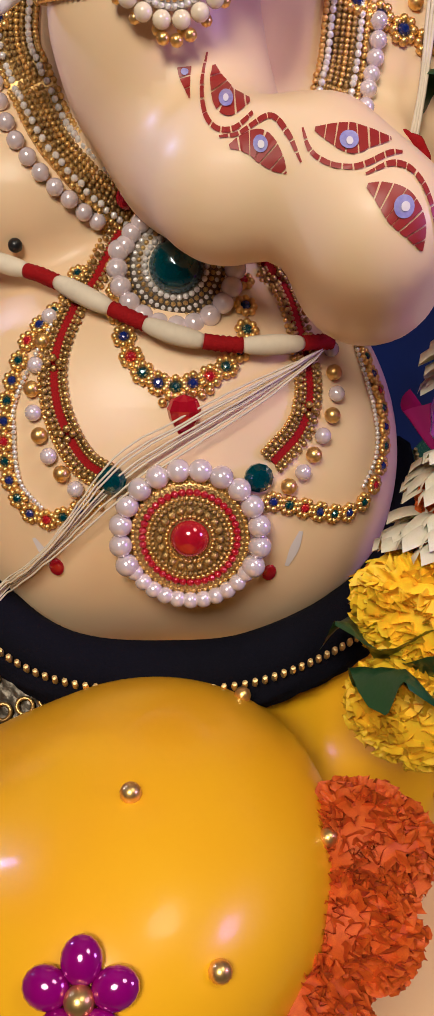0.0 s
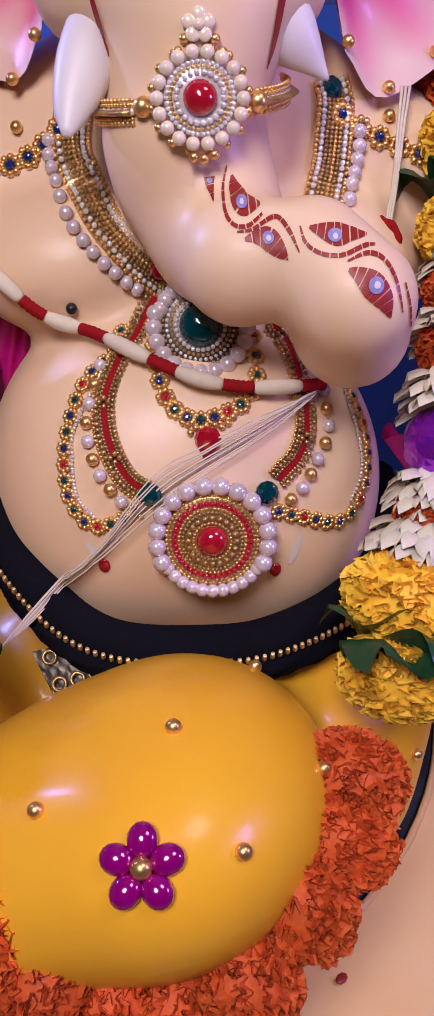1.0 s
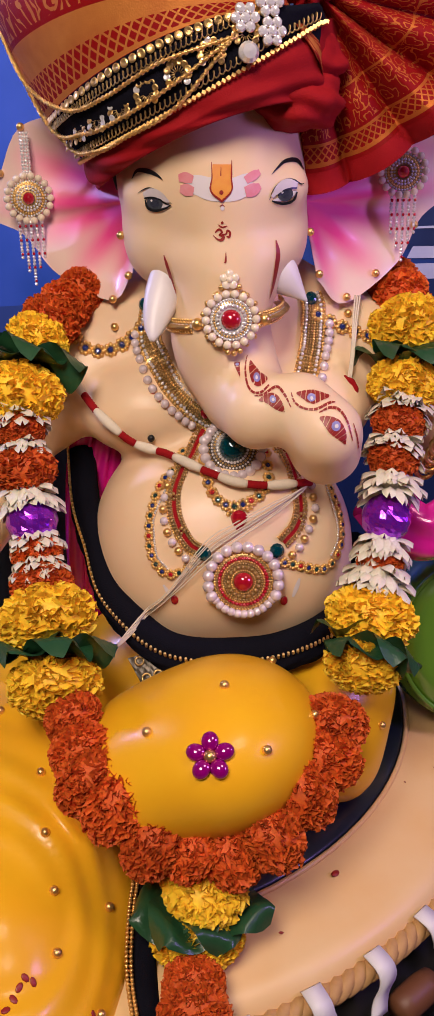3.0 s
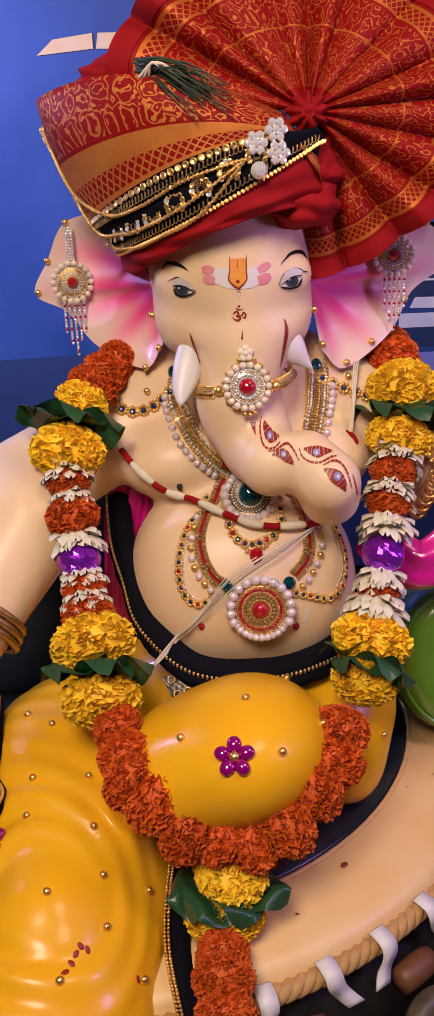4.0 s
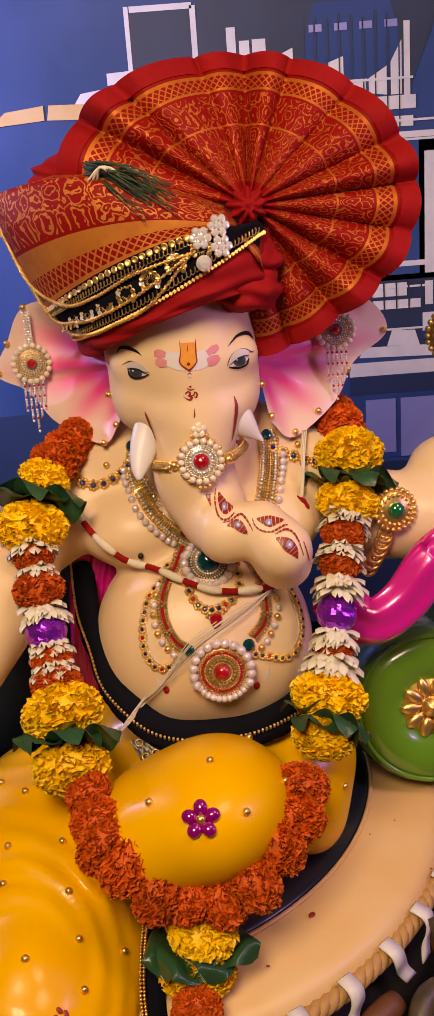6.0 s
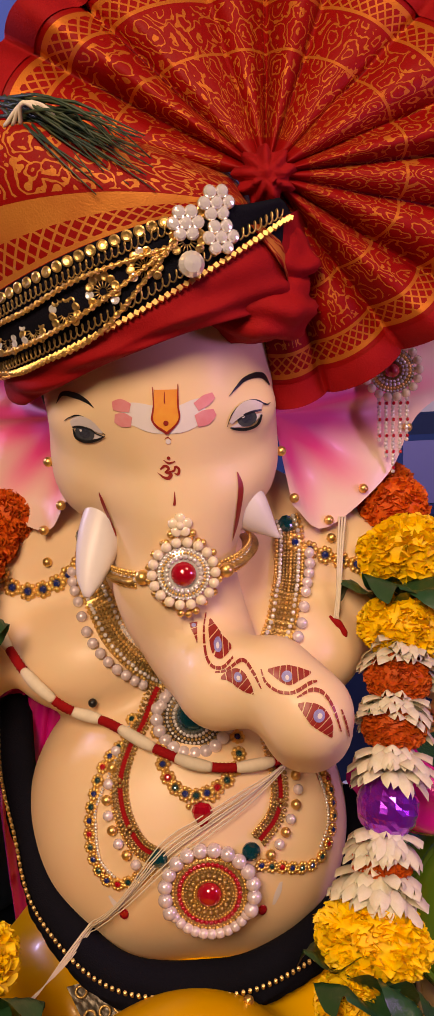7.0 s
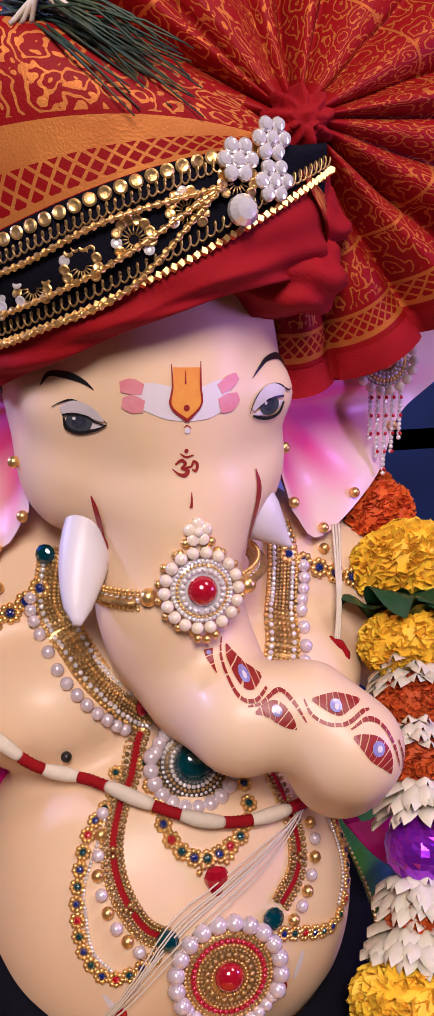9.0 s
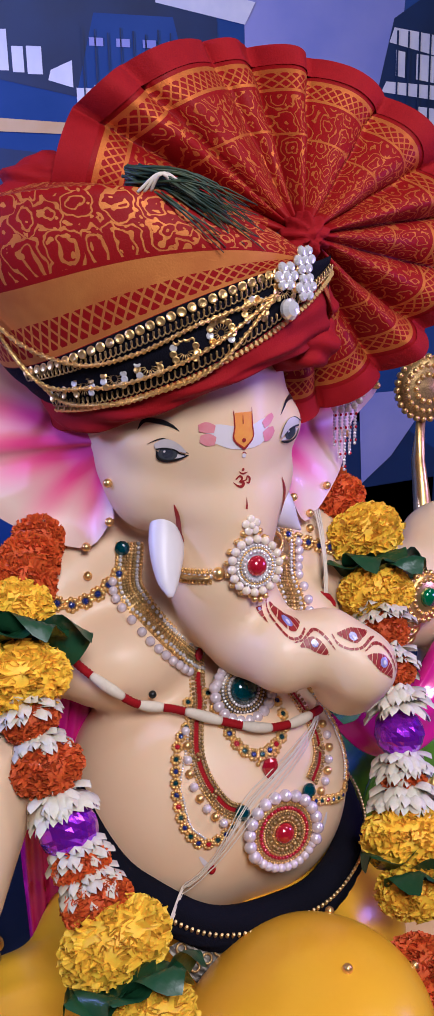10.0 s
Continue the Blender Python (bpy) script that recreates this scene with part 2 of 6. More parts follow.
def cone(a, b, ra, rb):
    return ("c", np.array(a), np.array(b), ra, rb)


def field(forms, k):
    def f(P):
        d = None
        for q in forms:
            if q[0] == "e":
                x = (P - q[1]) @ q[3]
                k0 = np.linalg.norm(x / q[2], axis=1)
                k1 = np.linalg.norm(x / q[2] ** 2, axis=1) + 1e-9
                e = k0 * (k0 - 1) / k1
            else:
                ab = q[2] - q[1]
                t = np.clip((P - q[1]) @ ab / (ab @ ab), 0, 1)
                e = np.linalg.norm(P - q[1] - t[:, None] * ab, axis=1) - (q[3] + t * (q[4] - q[3]))
            if d is None:
                d = e
            else:
                h = np.clip(0.5 + 0.5 * (e - d) / k, 0, 1)
                d = e * (1 - h) + d * h - 0 * h
                h2 = h * (1 - h)
                d = d - k * h2
        return d
    return f


def skin_of(f, lo, hi, h):
    """The surface f = 0 as a quad mesh: one vertex a cell, drawn on to the surface."""
    lo, hi = np.array(lo), np.array(hi)
    n = np.ceil((hi - lo) / h).astype(int) + 1
    ax = [lo[i] + h * np.arange(n[i]) for i in range(3)]
    G = np.stack(np.meshgrid(*ax, indexing="ij"), -1).reshape(-1, 3)
    V = np.concatenate([f(g) for g in np.array_split(G, 8)]).reshape(n)
    s = V < 0
    c = np.zeros(n - 1, int)
    for a in (0, 1):
        for b in (0, 1):
            for d in (0, 1):
                c += s[a:n[0] - 1 + a, b:n[1] - 1 + b, d:n[2] - 1 + d]
    act = (c > 0) & (c < 8)
    idx = np.full(n - 1, -1)
    idx[act] = np.arange(act.sum())
    P = lo + h * (np.argwhere(act) + 0.5)
    for _ in range(5):
        d = f(P)
        g = np.stack([(f(P + e) - f(P - e)) / 2e-4 for e in np.eye(3) * 1e-4], 1)
        P = P - np.clip(d / (np.linalg.norm(g, axis=1) ** 2 + 1e-6), -h, h)[:, None] * g * 0.9
    F = []
    for a in range(3):
        b, d = (a + 1) % 3, (a + 2) % 3
        s0 = np.moveaxis(s, (a, b, d), (0, 1, 2))
        i0 = np.moveaxis(idx, (a, b, d), (0, 1, 2))
        x = (s0[:-1, 1:-1, 1:-1] != s0[1:, 1:-1, 1:-1])
        i, j, k = np.nonzero(x)
        q = np.stack([i0[i, j, k], i0[i, j + 1, k], i0[i, j + 1, k + 1], i0[i, j, k + 1]], 1)
        flip = ~s0[i, j + 1, k + 1]
        q[flip] = q[flip][:, ::-1]
        F += q.tolist()
    return P, F

# ---- room ----
def slab(name, lo, hi, m, label, cat="wall"):
    lo, hi = Vector(lo), Vector(hi)
    v = [(x, y, z) for x in (lo.x, hi.x) for y in (lo.y, hi.y) for z in (lo.z, hi.z)]
    f = [(0, 1, 3, 2), (4, 6, 7, 5), (0, 4, 5, 1), (2, 3, 7, 6), (0, 2, 6, 4), (1, 5, 7, 3)]
    return tagged(put(name, mesh(name, v, f, m, smooth=False)), label, cat, kind="structure")


slab("floor", (-2.1, -2.6, -0.1), (2.1, 1.7, 0), FLOORM, "plain dull floor of the room", "floor")
slab("ceiling", (-2.1, -2.6, 2.7), (2.1, 1.7, 2.8), WALLM, "plain painted ceiling of the room", "ceiling")
slab("wall_back", (-2.1, 1.6, 0), (2.1, 1.7, 2.7), WALLM, "plain wall behind the printed backdrop")
slab("wall_front", (-2.1, -2.6, 0), (2.1, -2.5, 2.7), WALLM, "plain painted wall of the room")
slab("wall_left", (-2.1, -2.5, 0), (-2.0, 1.6, 2.7), WALLM, "plain painted wall of the room")
slab("wall_right", (2.0, -2.5, 0), (2.1, 1.6, 2.7), WALLM, "plain painted wall of the room")

BLUEPRINT = mat("blue_printed_cloth", (0.014, 0.046, 0.155), 0.42, second=(0.034, 0.070, 0.22), scale=7, amount=0.9, spec=0.2)
NAVYPRINT = mat("navy_printed_cloth", (0.006, 0.016, 0.05), 0.5, second=(0.01, 0.03, 0.10), scale=9, amount=0.9)
PALEPRINT = mat("pale_printed_cloth", (0.74, 0.71, 0.70), 0.5, second=(0.52, 0.52, 0.60), scale=22, amount=0.8)
SANDPRINT = mat("sand_printed_cloth", (0.55, 0.33, 0.12), 0.5, second=(0.60, 0.42, 0.22), scale=25, amount=0.8)
SKYPRINT = mat("lavender_printed_cloth", (0.36, 0.34, 0.58), 0.5, second=(0.20, 0.22, 0.50), scale=6, amount=0.9)
backdrop = tagged(put("backdrop", mesh("backdrop", [(-1.9, 1.4, 0.02), (1.9, 1.4, 0.02), (1.9, 1.4, 2.6), (-1.9, 1.4, 2.6), (-1.9, 1.41, 0.02), (1.9, 1.41, 0.02), (1.9, 1.41, 2.6), (-1.9, 1.41, 2.6)],
                  [(0, 1, 2, 3), (7, 6, 5, 4), (0, 4, 5, 1), (3, 2, 6, 7), (0, 3, 7, 4), (1, 5, 6, 2)], BLUEPRINT, smooth=False)),
                  "blue printed cloth backdrop with temple buildings hanging on wall", "backdrop", kind="structure")


def printed(material, depth, *quads):
    """Printed shapes of one colour on the backdrop, each from four or more (x, z) corners."""
    v, f = [], []
    for q in quads:
        n = len(v)
        v += [(x, 1.4 - depth, z) for x, z in q]
        f.append(tuple(range(n, n + len(q))))
    put("printed_shape", mesh("printed_shape", v, f, material, smooth=False), backdrop)


def box2(x0, z0, x1, z1):
    return ((x0, z0), (x1, z0), (x1, z1), (x0, z1))


printed(SKYPRINT, 0.001, ((0.50, 1.35), (0.80, 1.30), (0.90, 2.6), (0.5, 2.6)))
printed(NAVYPRINT, 0.0014, box2(-0.095, 1.455, 0.02, 1.55), ((0.02, 1.45), (0.40, 1.38), (0.45, 1.50), (0.44, 1.75), (-0.1, 1.75), (0.03, 1.55)), box2(0.28, 0.83, 1.9, 0.865), box2(-0.45, 0.02, 1.9, 0.69), box2(0.28, 0.92, 0.48, 1.30),
        ((0.74, 1.33), (0.90, 1.30), (0.96, 1.45), (0.90, 1.62), (0.80, 1.56)), ((0.46, 1.0), (0.72, 0.90), (0.93, 0.75), (0.93, 0.5), (0.46, 0.5)), ((-1.9, 0.5), (-0.1, 0.5), (-0.12, 0.85), (-1.9, 0.80)), ((-0.12, 1.36), (0.45, 1.30), (0.45, 1.05), (-0.1, 1.05)))
printed(BLUEPRINT, 0.0018, ((0.20, 1.42), (0.235, 1.54), (0.37, 1.54), (0.40, 1.42), (0.36, 1.38), (0.26, 1.38)), box2(0.33, 1.06, 0.42, 1.30), box2(0.30, 0.70, 0.46, 0.83))
printed(PALEPRINT, 0.0024, box2(-0.10, 1.448, -0.092, 1.555), box2(0.016, 1.45, 0.026, 1.55), box2(-0.09, 1.545, 0.02, 1.555), box2(0.078, 1.452, 0.094, 1.51), box2(0.10, 1.45, 0.118, 1.487),
        box2(0.123, 1.448, 0.147, 1.488), ((0.155, 1.44), (0.195, 1.43), (0.195, 1.47), (0.16, 1.455)), box2(0.20, 1.39, 0.225, 1.43), box2(0.23, 1.39, 0.25, 1.435), ((0.255, 1.385), (0.285, 1.385), (0.285, 1.45), (0.255, 1.44)))
printed(PALEPRINT, 0.0026, box2(0.29, 1.385, 0.325, 1.41), ((0.33, 1.385), (0.365, 1.38), (0.365, 1.43), (0.33, 1.41)), ((0.37, 1.38), (0.39, 1.38), (0.39, 1.47), (0.37, 1.435)), box2(0.394, 1.378, 0.405, 1.50), box2(0.20, 1.355, 0.415, 1.378),
        box2(0.31, 1.305, 0.47, 1.316), box2(0.28, 1.325, 0.41, 1.343), ((-0.206, 1.398), (-0.106, 1.405), (-0.106, 1.43), (-0.19, 1.42)), ((-0.14, 1.43), (-0.03, 1.44), (-0.03, 1.455), (-0.14, 1.45)), box2(0.34, 1.08, 0.352, 1.17), box2(0.36, 1.075, 0.45, 1.085))
printed(PALEPRINT, 0.0028, box2(0.43, 1.06, 0.46, 1.28), box2(0.32, 1.02, 0.395, 1.045), box2(0.318, 0.996, 0.423, 1.013), box2(0.43, 1.0, 0.48, 1.045), ((0.355, 0.925), (0.42, 0.922), (0.41, 0.953), (0.365, 0.955)),
        ((0.30, 0.905), (0.47, 0.90), (0.47, 0.922), (0.31, 0.925)), box2(0.28, 0.868, 0.48, 0.895), box2(0.425, 0.95, 0.48, 0.985), ((0.34, 1.56), (0.50, 1.535), (0.52, 1.57), (0.34, 1.6)))
printed(PALEPRINT, 0.003, ((0.79, 1.52), (0.90, 1.50), (0.90, 1.535), (0.80, 1.545)), ((0.805, 1.465), (0.825, 1.462), (0.825, 1.505), (0.805, 1.508)), ((0.85, 1.46), (0.89, 1.455), (0.89, 1.50), (0.85, 1.503)),
        ((0.775, 1.437), (0.90, 1.425), (0.90, 1.45), (0.785, 1.455)), ((0.80, 1.36), (0.825, 1.36), (0.825, 1.418), (0.80, 1.42)), ((0.855, 1.355), (0.90, 1.35), (0.90, 1.41), (0.855, 1.414)), ((0.77, 1.325), (0.91, 1.31), (0.91, 1.345), (0.785, 1.355)))
printed(SANDPRINT, 0.0032, ((-0.36, 1.374), (-0.26, 1.38), (-0.26, 1.405), (-0.33, 1.398)), ((-0.255, 1.38), (-0.10, 1.372), (-0.10, 1.40), (-0.25, 1.405)), ((0.05, 1.365), (0.21, 1.36), (0.24, 1.375), (0.05, 1.385)))
printed(SKYPRINT, 0.0034, ((0.74, 0.885), (0.93, 0.88), (0.82, 0.75), (0.75, 0.70)), box2(0.31, 0.71, 0.37, 0.82), box2(0.38, 0.70, 0.46, 0.82))

for k in range(9):
    printed(NAVYPRINT, 0.0038, box2(0.212 + 0.0215 * k, 1.32, 0.2145 + 0.0215 * k, 1.52 - 0.004 * (k % 3)))
for z, x0, x1 in ((1.405, 0.20, 0.41), (1.333, 0.28, 0.47), (1.30, 0.31, 0.48), (1.035, 0.31, 0.48), (0.955, 0.30, 0.48)):
    printed(PALEPRINT, 0.0041, box2(x0, z, x1, z + 0.004))
for k in range(7):
    printed(NAVYPRINT, 0.0043, box2(0.325 + 0.024 * k, 0.99, 0.328 + 0.024 * k, 1.05))
for k in range(4):
    printed(SKYPRINT, 0.0038, box2(0.225 + 0.045 * k, 1.492, 0.248 + 0.045 * k, 1.504))
    printed(NAVYPRINT, 0.0043, box2(0.805 + 0.024 * k, 1.33, 0.809 + 0.024 * k, 1.54))

# ---- the seat: a broad drum on a carved base ----
DC, DZ, DR = Vector((-0.176, 0.508, 0)), 0.584, 0.409
drum = thing("drum", (DC.x, DC.y, DZ - 0.26), "cream drum with black centre and rope rim under statue", "drum")
DM = Matrix.Translation((DC.x, DC.y, 0))
put("drum_head", mesh("drum_head", *lathe([(0.0, DZ), (0.15, DZ + 0.001), (0.30, DZ + 0.001), (DR - 0.017, DZ), (DR - 0.005, DZ - 0.004), (DR + 0.001, DZ - 0.014), (DR, DZ - 0.03)], 96), DRUMSKIN), drum, DM)
put("black_centre", mesh("black_centre", *lathe([(0.0, DZ + 0.008), (0.295, DZ + 0.007), (0.323, DZ + 0.005), (0.327, DZ - 0.001)], 96), SYAHI), drum, DM, "black round paste patch")
put("centre_edge", mesh("centre_edge", *ring(0.328, 0.0025, 96, 6), DRUMSKIN), drum, DM @ Matrix.Translation((0, 0, DZ + 0.002)))
put("shell", mesh("shell", *lathe([(DR - 0.006, DZ - 0.028), (DR + 0.006, DZ - 0.07), (DR - 0.004, DZ - 0.16), (DR - 0.04, DZ - 0.26), (0, DZ - 0.26)], 72), WOOD), drum, DM)
for k in range(3):
    path = [((DR + 0.0045) * math.cos(a) + 0.0035 * math.cos(a) * math.cos(78 * a + k * 2.094), (DR + 0.0045) * math.sin(a) + 0.0035 * math.sin(a) * math.cos(78 * a + k * 2.094), DZ - 0.022 + 0.0045 * math.sin(78 * a + k * 2.094)) for a in np.linspace(0, 2 * math.pi, 700, endpoint=False)]
    put("rope_strand", mesh("rope_strand", *tube(path, 0.0058, 6, closed=True), ROPE), drum, DM)


def strap_mesh(seed):
    rnd = random.Random(seed)
    lean = rnd.uniform(-0.35, 0.35)
    pts = [(DR + 0.002, 0, DZ - 0.008), (DR + 0.016, 0.0, DZ - 0.012), (DR + 0.020, 0.004 * lean, DZ - 0.022), (DR + 0.018, 0.03 * lean, DZ - 0.036), (DR + 0.022, 0.06 * lean, DZ - 0.048)]
    p = smooth_path(pts, 14)
    v, f = [], []
    for i, q in enumerate(p):
        w = 0.008
        v += [(q[0], q[1] - w, q[2]), (q[0], q[1] + w, q[2]), (q[0] + 0.0016, q[1] + w, q[2] + 0.001), (q[0] + 0.0016, q[1] - w, q[2] + 0.001)]
    for i in range(len(p) - 1):
        f += [(4 * i + j, 4 * i + (j + 1) % 4, 4 * i + 4 + (j + 1) % 4, 4 * i + 4 + j) for j in range(4)]
    f += [(0, 3, 2, 1), (4 * len(p) - 4, 4 * len(p) - 3, 4 * len(p) - 2, 4 * len(p) - 1)]
    return mesh("strap", v, f, STRAP)


straps = [strap_mesh(s) for s in range(4)]
block = mesh("tuning_block", *moved(lathe([(0, -0.022), (0.011, -0.02), (0.0125, -0.01), (0.0125, 0.01), (0.011, 0.02), (0, 0.022)], 14), Matrix.Translation((DR + 0.023, 0, DZ - 0.055)) @ Matrix.Rotation(math.pi / 2, 4, "X")), BROWN)
for i in range(46):
    a = 2 * math.pi * (i + 0.3) / 46
    put("strap", straps[i % 4], drum, DM @ Matrix.Rotation(a, 4, "Z"))
    if i % 2:
        put("tuning_block", block, drum, DM @ Matrix.Rotation(a + 0.065, 4, "Z"))

base = thing("carved_base", (-0.10, 0.43, 0), "dark carved wooden base with scrolls under the drum", "pedestal")
put("body", mesh("body", *lathe([(0.0, 0.0), (0.55, 0.0), (0.55, 0.05), (0.51, 0.09), (0.49, 0.22), (0.53, 0.28), (0.54, DZ - 0.262), (0, DZ - 0.26)], 64), WOOD), base, DM)


def scroll(turns, size, side):
    pts, rs = [], []
    for s in np.linspace(0, 1, 60):
        a = side * turns * 2 * math.pi * s
        r = size * (1 - 0.85 * s)
        pts.append((r * math.cos(a), 0, r * math.sin(a)))
        rs.append(0.011 * (1.15 - 0.6 * s))
    tail = [(size * 1.0 + 0.0, 0, -side * 0.02 * k) for k in range(4, 0, -1)]
    return mesh("scroll", *tube(tail + pts, [0.004, 0.007, 0.009, 0.011] + rs, 10, up=(0, 1, 0)), CARVED)


rnd = random.Random(4)
scrolls = [scroll(1.6, 0.038, 1), scroll(1.5, 0.03, -1), scroll(1.8, 0.045, -1)]
for i in range(26):
    a = -math.pi * 0.46 + i * 0.045
    r = 0.468 + 0.030 * (i % 3) + rnd.uniform(-0.01, 0.02)
    m = DM @ Matrix.Rotation(a, 4, "Z") @ Matrix.Translation((r, 0, DZ - 0.075 - 0.045 * (i % 3))) @ Matrix.Rotation(math.pi / 2, 4, "Z") @ Matrix.Rotation(radians(-35), 4, "X") @ Matrix.Rotation(rnd.uniform(0, 6), 4, "Y")
    put("scroll", scrolls[i % 3], base, m)

NAVY = mat("navy_velvet_cloth", (0.006, 0.012, 0.028), 0.6, second=(0.012, 0.025, 0.05), scale=25, amount=0.8, bump=0.4, bump_scale=200)
# added dark block that hides the cream drum top behind the left arm
cushion = thing("dark_backing_block", (-0.36, 0.60, DZ), "dark navy rounded block added behind the seated figure", "cushion")


def soft_box(r, e=0.45, n=36):
    v, f = ball(1.0, n, n // 2)
    out = []
    for p in v:
        out.append([r[i] * math.copysign(abs(p[i]) ** e, p[i]) for i in range(3)])
    return out, f


put("pad", mesh("pad", *soft_box((0.20, 0.05, 0.15)), NAVY), cushion, pose(-0.37, 0.62, DZ + 0.145, -12, 0, 0))
# thin tube for the pale streak across the dark gap
put("piping", mesh("piping", *tube([(-0.56, 0.585, DZ + 0.06), (-0.45, 0.575, DZ + 0.055), (-0.30, 0.575, DZ + 0.055), (-0.18, 0.585, DZ + 0.06)], 0.004, 8), WHITEP), cushion, label="pale streak along the dark block")

# ---- the statue: one mesh ----
body_forms = [
    ell((-0.026, 0.462, 1.105), (0.077, 0.096, 0.099)),
    ell((-0.066, 0.425, 1.056), (0.030, 0.036, 0.036)), ell((0.016, 0.425, 1.056), (0.030, 0.036, 0.036)),
    ell((-0.066, 0.404, 1.093), (0.024, 0.018, 0.018)), ell((0.020, 0.402, 1.093), (0.024, 0.018, 0.018)),
    cone((-0.019, 0.405, 1.085), (-0.018, 0.404, 1.03), 0.037, 0.037),
    cone((-0.018, 0.404, 1.03), (-0.024, 0.399, 0.985), 0.037, 0.034),
    cone((-0.024, 0.399, 0.985), (-0.0178, 0.3999, 0.9629), 0.034, 0.0337),
    cone((-0.0178, 0.3999, 0.9629), (-0.0059, 0.3858, 0.9394), 0.0337, 0.0294),
    cone((-0.0059, 0.3858, 0.9394), (0.0038, 0.3513, 0.9355), 0.0294, 0.0245),
    cone((0.0038, 0.3513, 0.9355), (0.0345, 0.3419, 0.941), 0.0245, 0.0215),
    cone((0.0345, 0.3419, 0.941), (0.0521, 0.3276, 0.9251), 0.0215, 0.0235),
    cone((0.0521, 0.3276, 0.9251), (0.0541, 0.3448, 0.9065), 0.0235, 0.0270),
    ell((-0.019, 0.404, 1.046), (0.0475, 0.030, 0.013)),
    ell((-0.022, 0.50, 0.945), (0.115, 0.075, 0.085)),
    cone((-0.12, 0.49, 0.965), (-0.02, 0.48, 1.01), 0.045, 0.05), cone((0.085, 0.49, 0.955), (-0.02, 0.48, 1.01), 0.045, 0.05),
    ell((-0.086, 0.447, 0.917), (0.060, 0.054, 0.042)), ell((0.045, 0.447, 0.914), (0.058, 0.054, 0.042)),
    ell((-0.030, 0.430, 0.801), (0.109, 0.098, 0.104)), ell((0.007, 0.412, 0.795), (0.076, 0.076, 0.090)), ell((-0.060, 0.412, 0.793), (0.068, 0.076, 0.088)),
]
arm_forms = [
    cone((-0.12, 0.49, 0.95), (-0.235, 0.44, 0.895), 0.045, 0.050), cone((-0.225, 0.38, 0.875), (-0.275, 0.30, 0.80), 0.050, 0.036), ell((-0.225, 0.41, 0.885), (0.058, 0.055, 0.05)),
    ell((-0.30, 0.27, 0.745), (0.038, 0.03, 0.05)),
    cone((0.09, 0.49, 0.95), (0.17, 0.47, 0.90), 0.042, 0.040), cone((0.17, 0.47, 0.90), (0.24, 0.46, 0.90), 0.045, 0.05), ell((0.25, 0.48, 0.945), (0.05, 0.04, 0.035)), ell((0.245, 0.45, 0.835), (0.04, 0.04, 0.04)),
]
TORSO_FROM = next(i for i, q in enumerate(body_forms) if q[0] == "e" and q[1][1] == 0.50)
f_body = field(body_forms, 0.016)
f_arm = field(arm_forms, 0.012)


def f_flesh(P):
    a, b = f_body(P), f_arm(P)
    h = np.clip(0.5 + 0.5 * (b - a) / 0.02, 0, 1)
    return b * (1 - h) + a * h - 0.02 * h * (1 - h)


dhoti_forms = [
    ell((-0.032, 0.246, 0.714), (0.077, 0.104, 0.062), (-20, -13, 0)), ell((-0.088, 0.232, 0.704), (0.057, 0.072, 0.049), (-14, -16, 0)),
    ell((0.02, 0.38, 0.68), (0.10, 0.08, 0.055)), ell((0.066, 0.355, 0.640), (0.042, 0.055, 0.055)),
    ell((-0.03, 0.44, 0.67), (0.14, 0.10, 0.075)),
    ell((-0.195, 0.33, 0.640), (0.095, 0.13, 0.078)),
    cone((-0.19, 0.22, 0.60), (-0.195, 0.12, 0.56), 0.085, 0.085), cone((-0.195, 0.13, 0.55), (-0.19, 0.08, 0.36), 0.085, 0.09),
    ell((-0.165, 0.24, 0.585), (0.075, 0.12, 0.04)),
]
knob = ell((-0.192, 0.145, 0.632), (0.039, 0.038, 0.037))
f_dh0 = field(dhoti_forms, 0.03)
f_knob = field([knob], 0.01)


def f_dhoti(P):
    d, b = f_dh0(P), f_knob(P)
    c = np.array([-0.185, 0.15, 0.65])
    r = np.linalg.norm(P - c, axis=1)
    x = P[:, 0]
    low = np.clip((0.615 - P[:, 2]) / 0.08, 0, 1)
    low = np.clip(low, 0, 1)
    mask = np.clip((-0.095 - x) / 0.05, 0, 1) * np.clip((r - 0.03) / 0.03, 0, 1)
    d = d + mask * (0.0006 + 0.0030 * np.exp(-((r - 0.065) / 0.04) ** 2) * (0.6 + 0.4 * np.sin(30 * x + 9)) + 0.0016 * low) * np.sin(np.where(low > 0, low, 0) * (300 * x + 90 * P[:, 2]) + (1 - np.clip(low, 0, 1)) * (r * 190 + 45 * x + 3.0 * np.sin(17 * P[:, 1] + 22 * x))) * np.clip(1.4 - np.abs(P[:, 2] - 0.6) * 3, 0.3, 1)
    h = np.clip(0.5 + 0.5 * (b - d) / 0.018, 0, 1)
    return b * (1 - h) + d * h - 0.018 * h * (1 - h)


bp, bf = skin_of(f_flesh, (-0.36, 0.20, 0.66), (0.33, 0.62, 1.23), 0.005)
dp, df = skin_of(f_dhoti, (-0.32, -0.04, 0.24), (0.15, 0.58, 0.83), 0.0045)


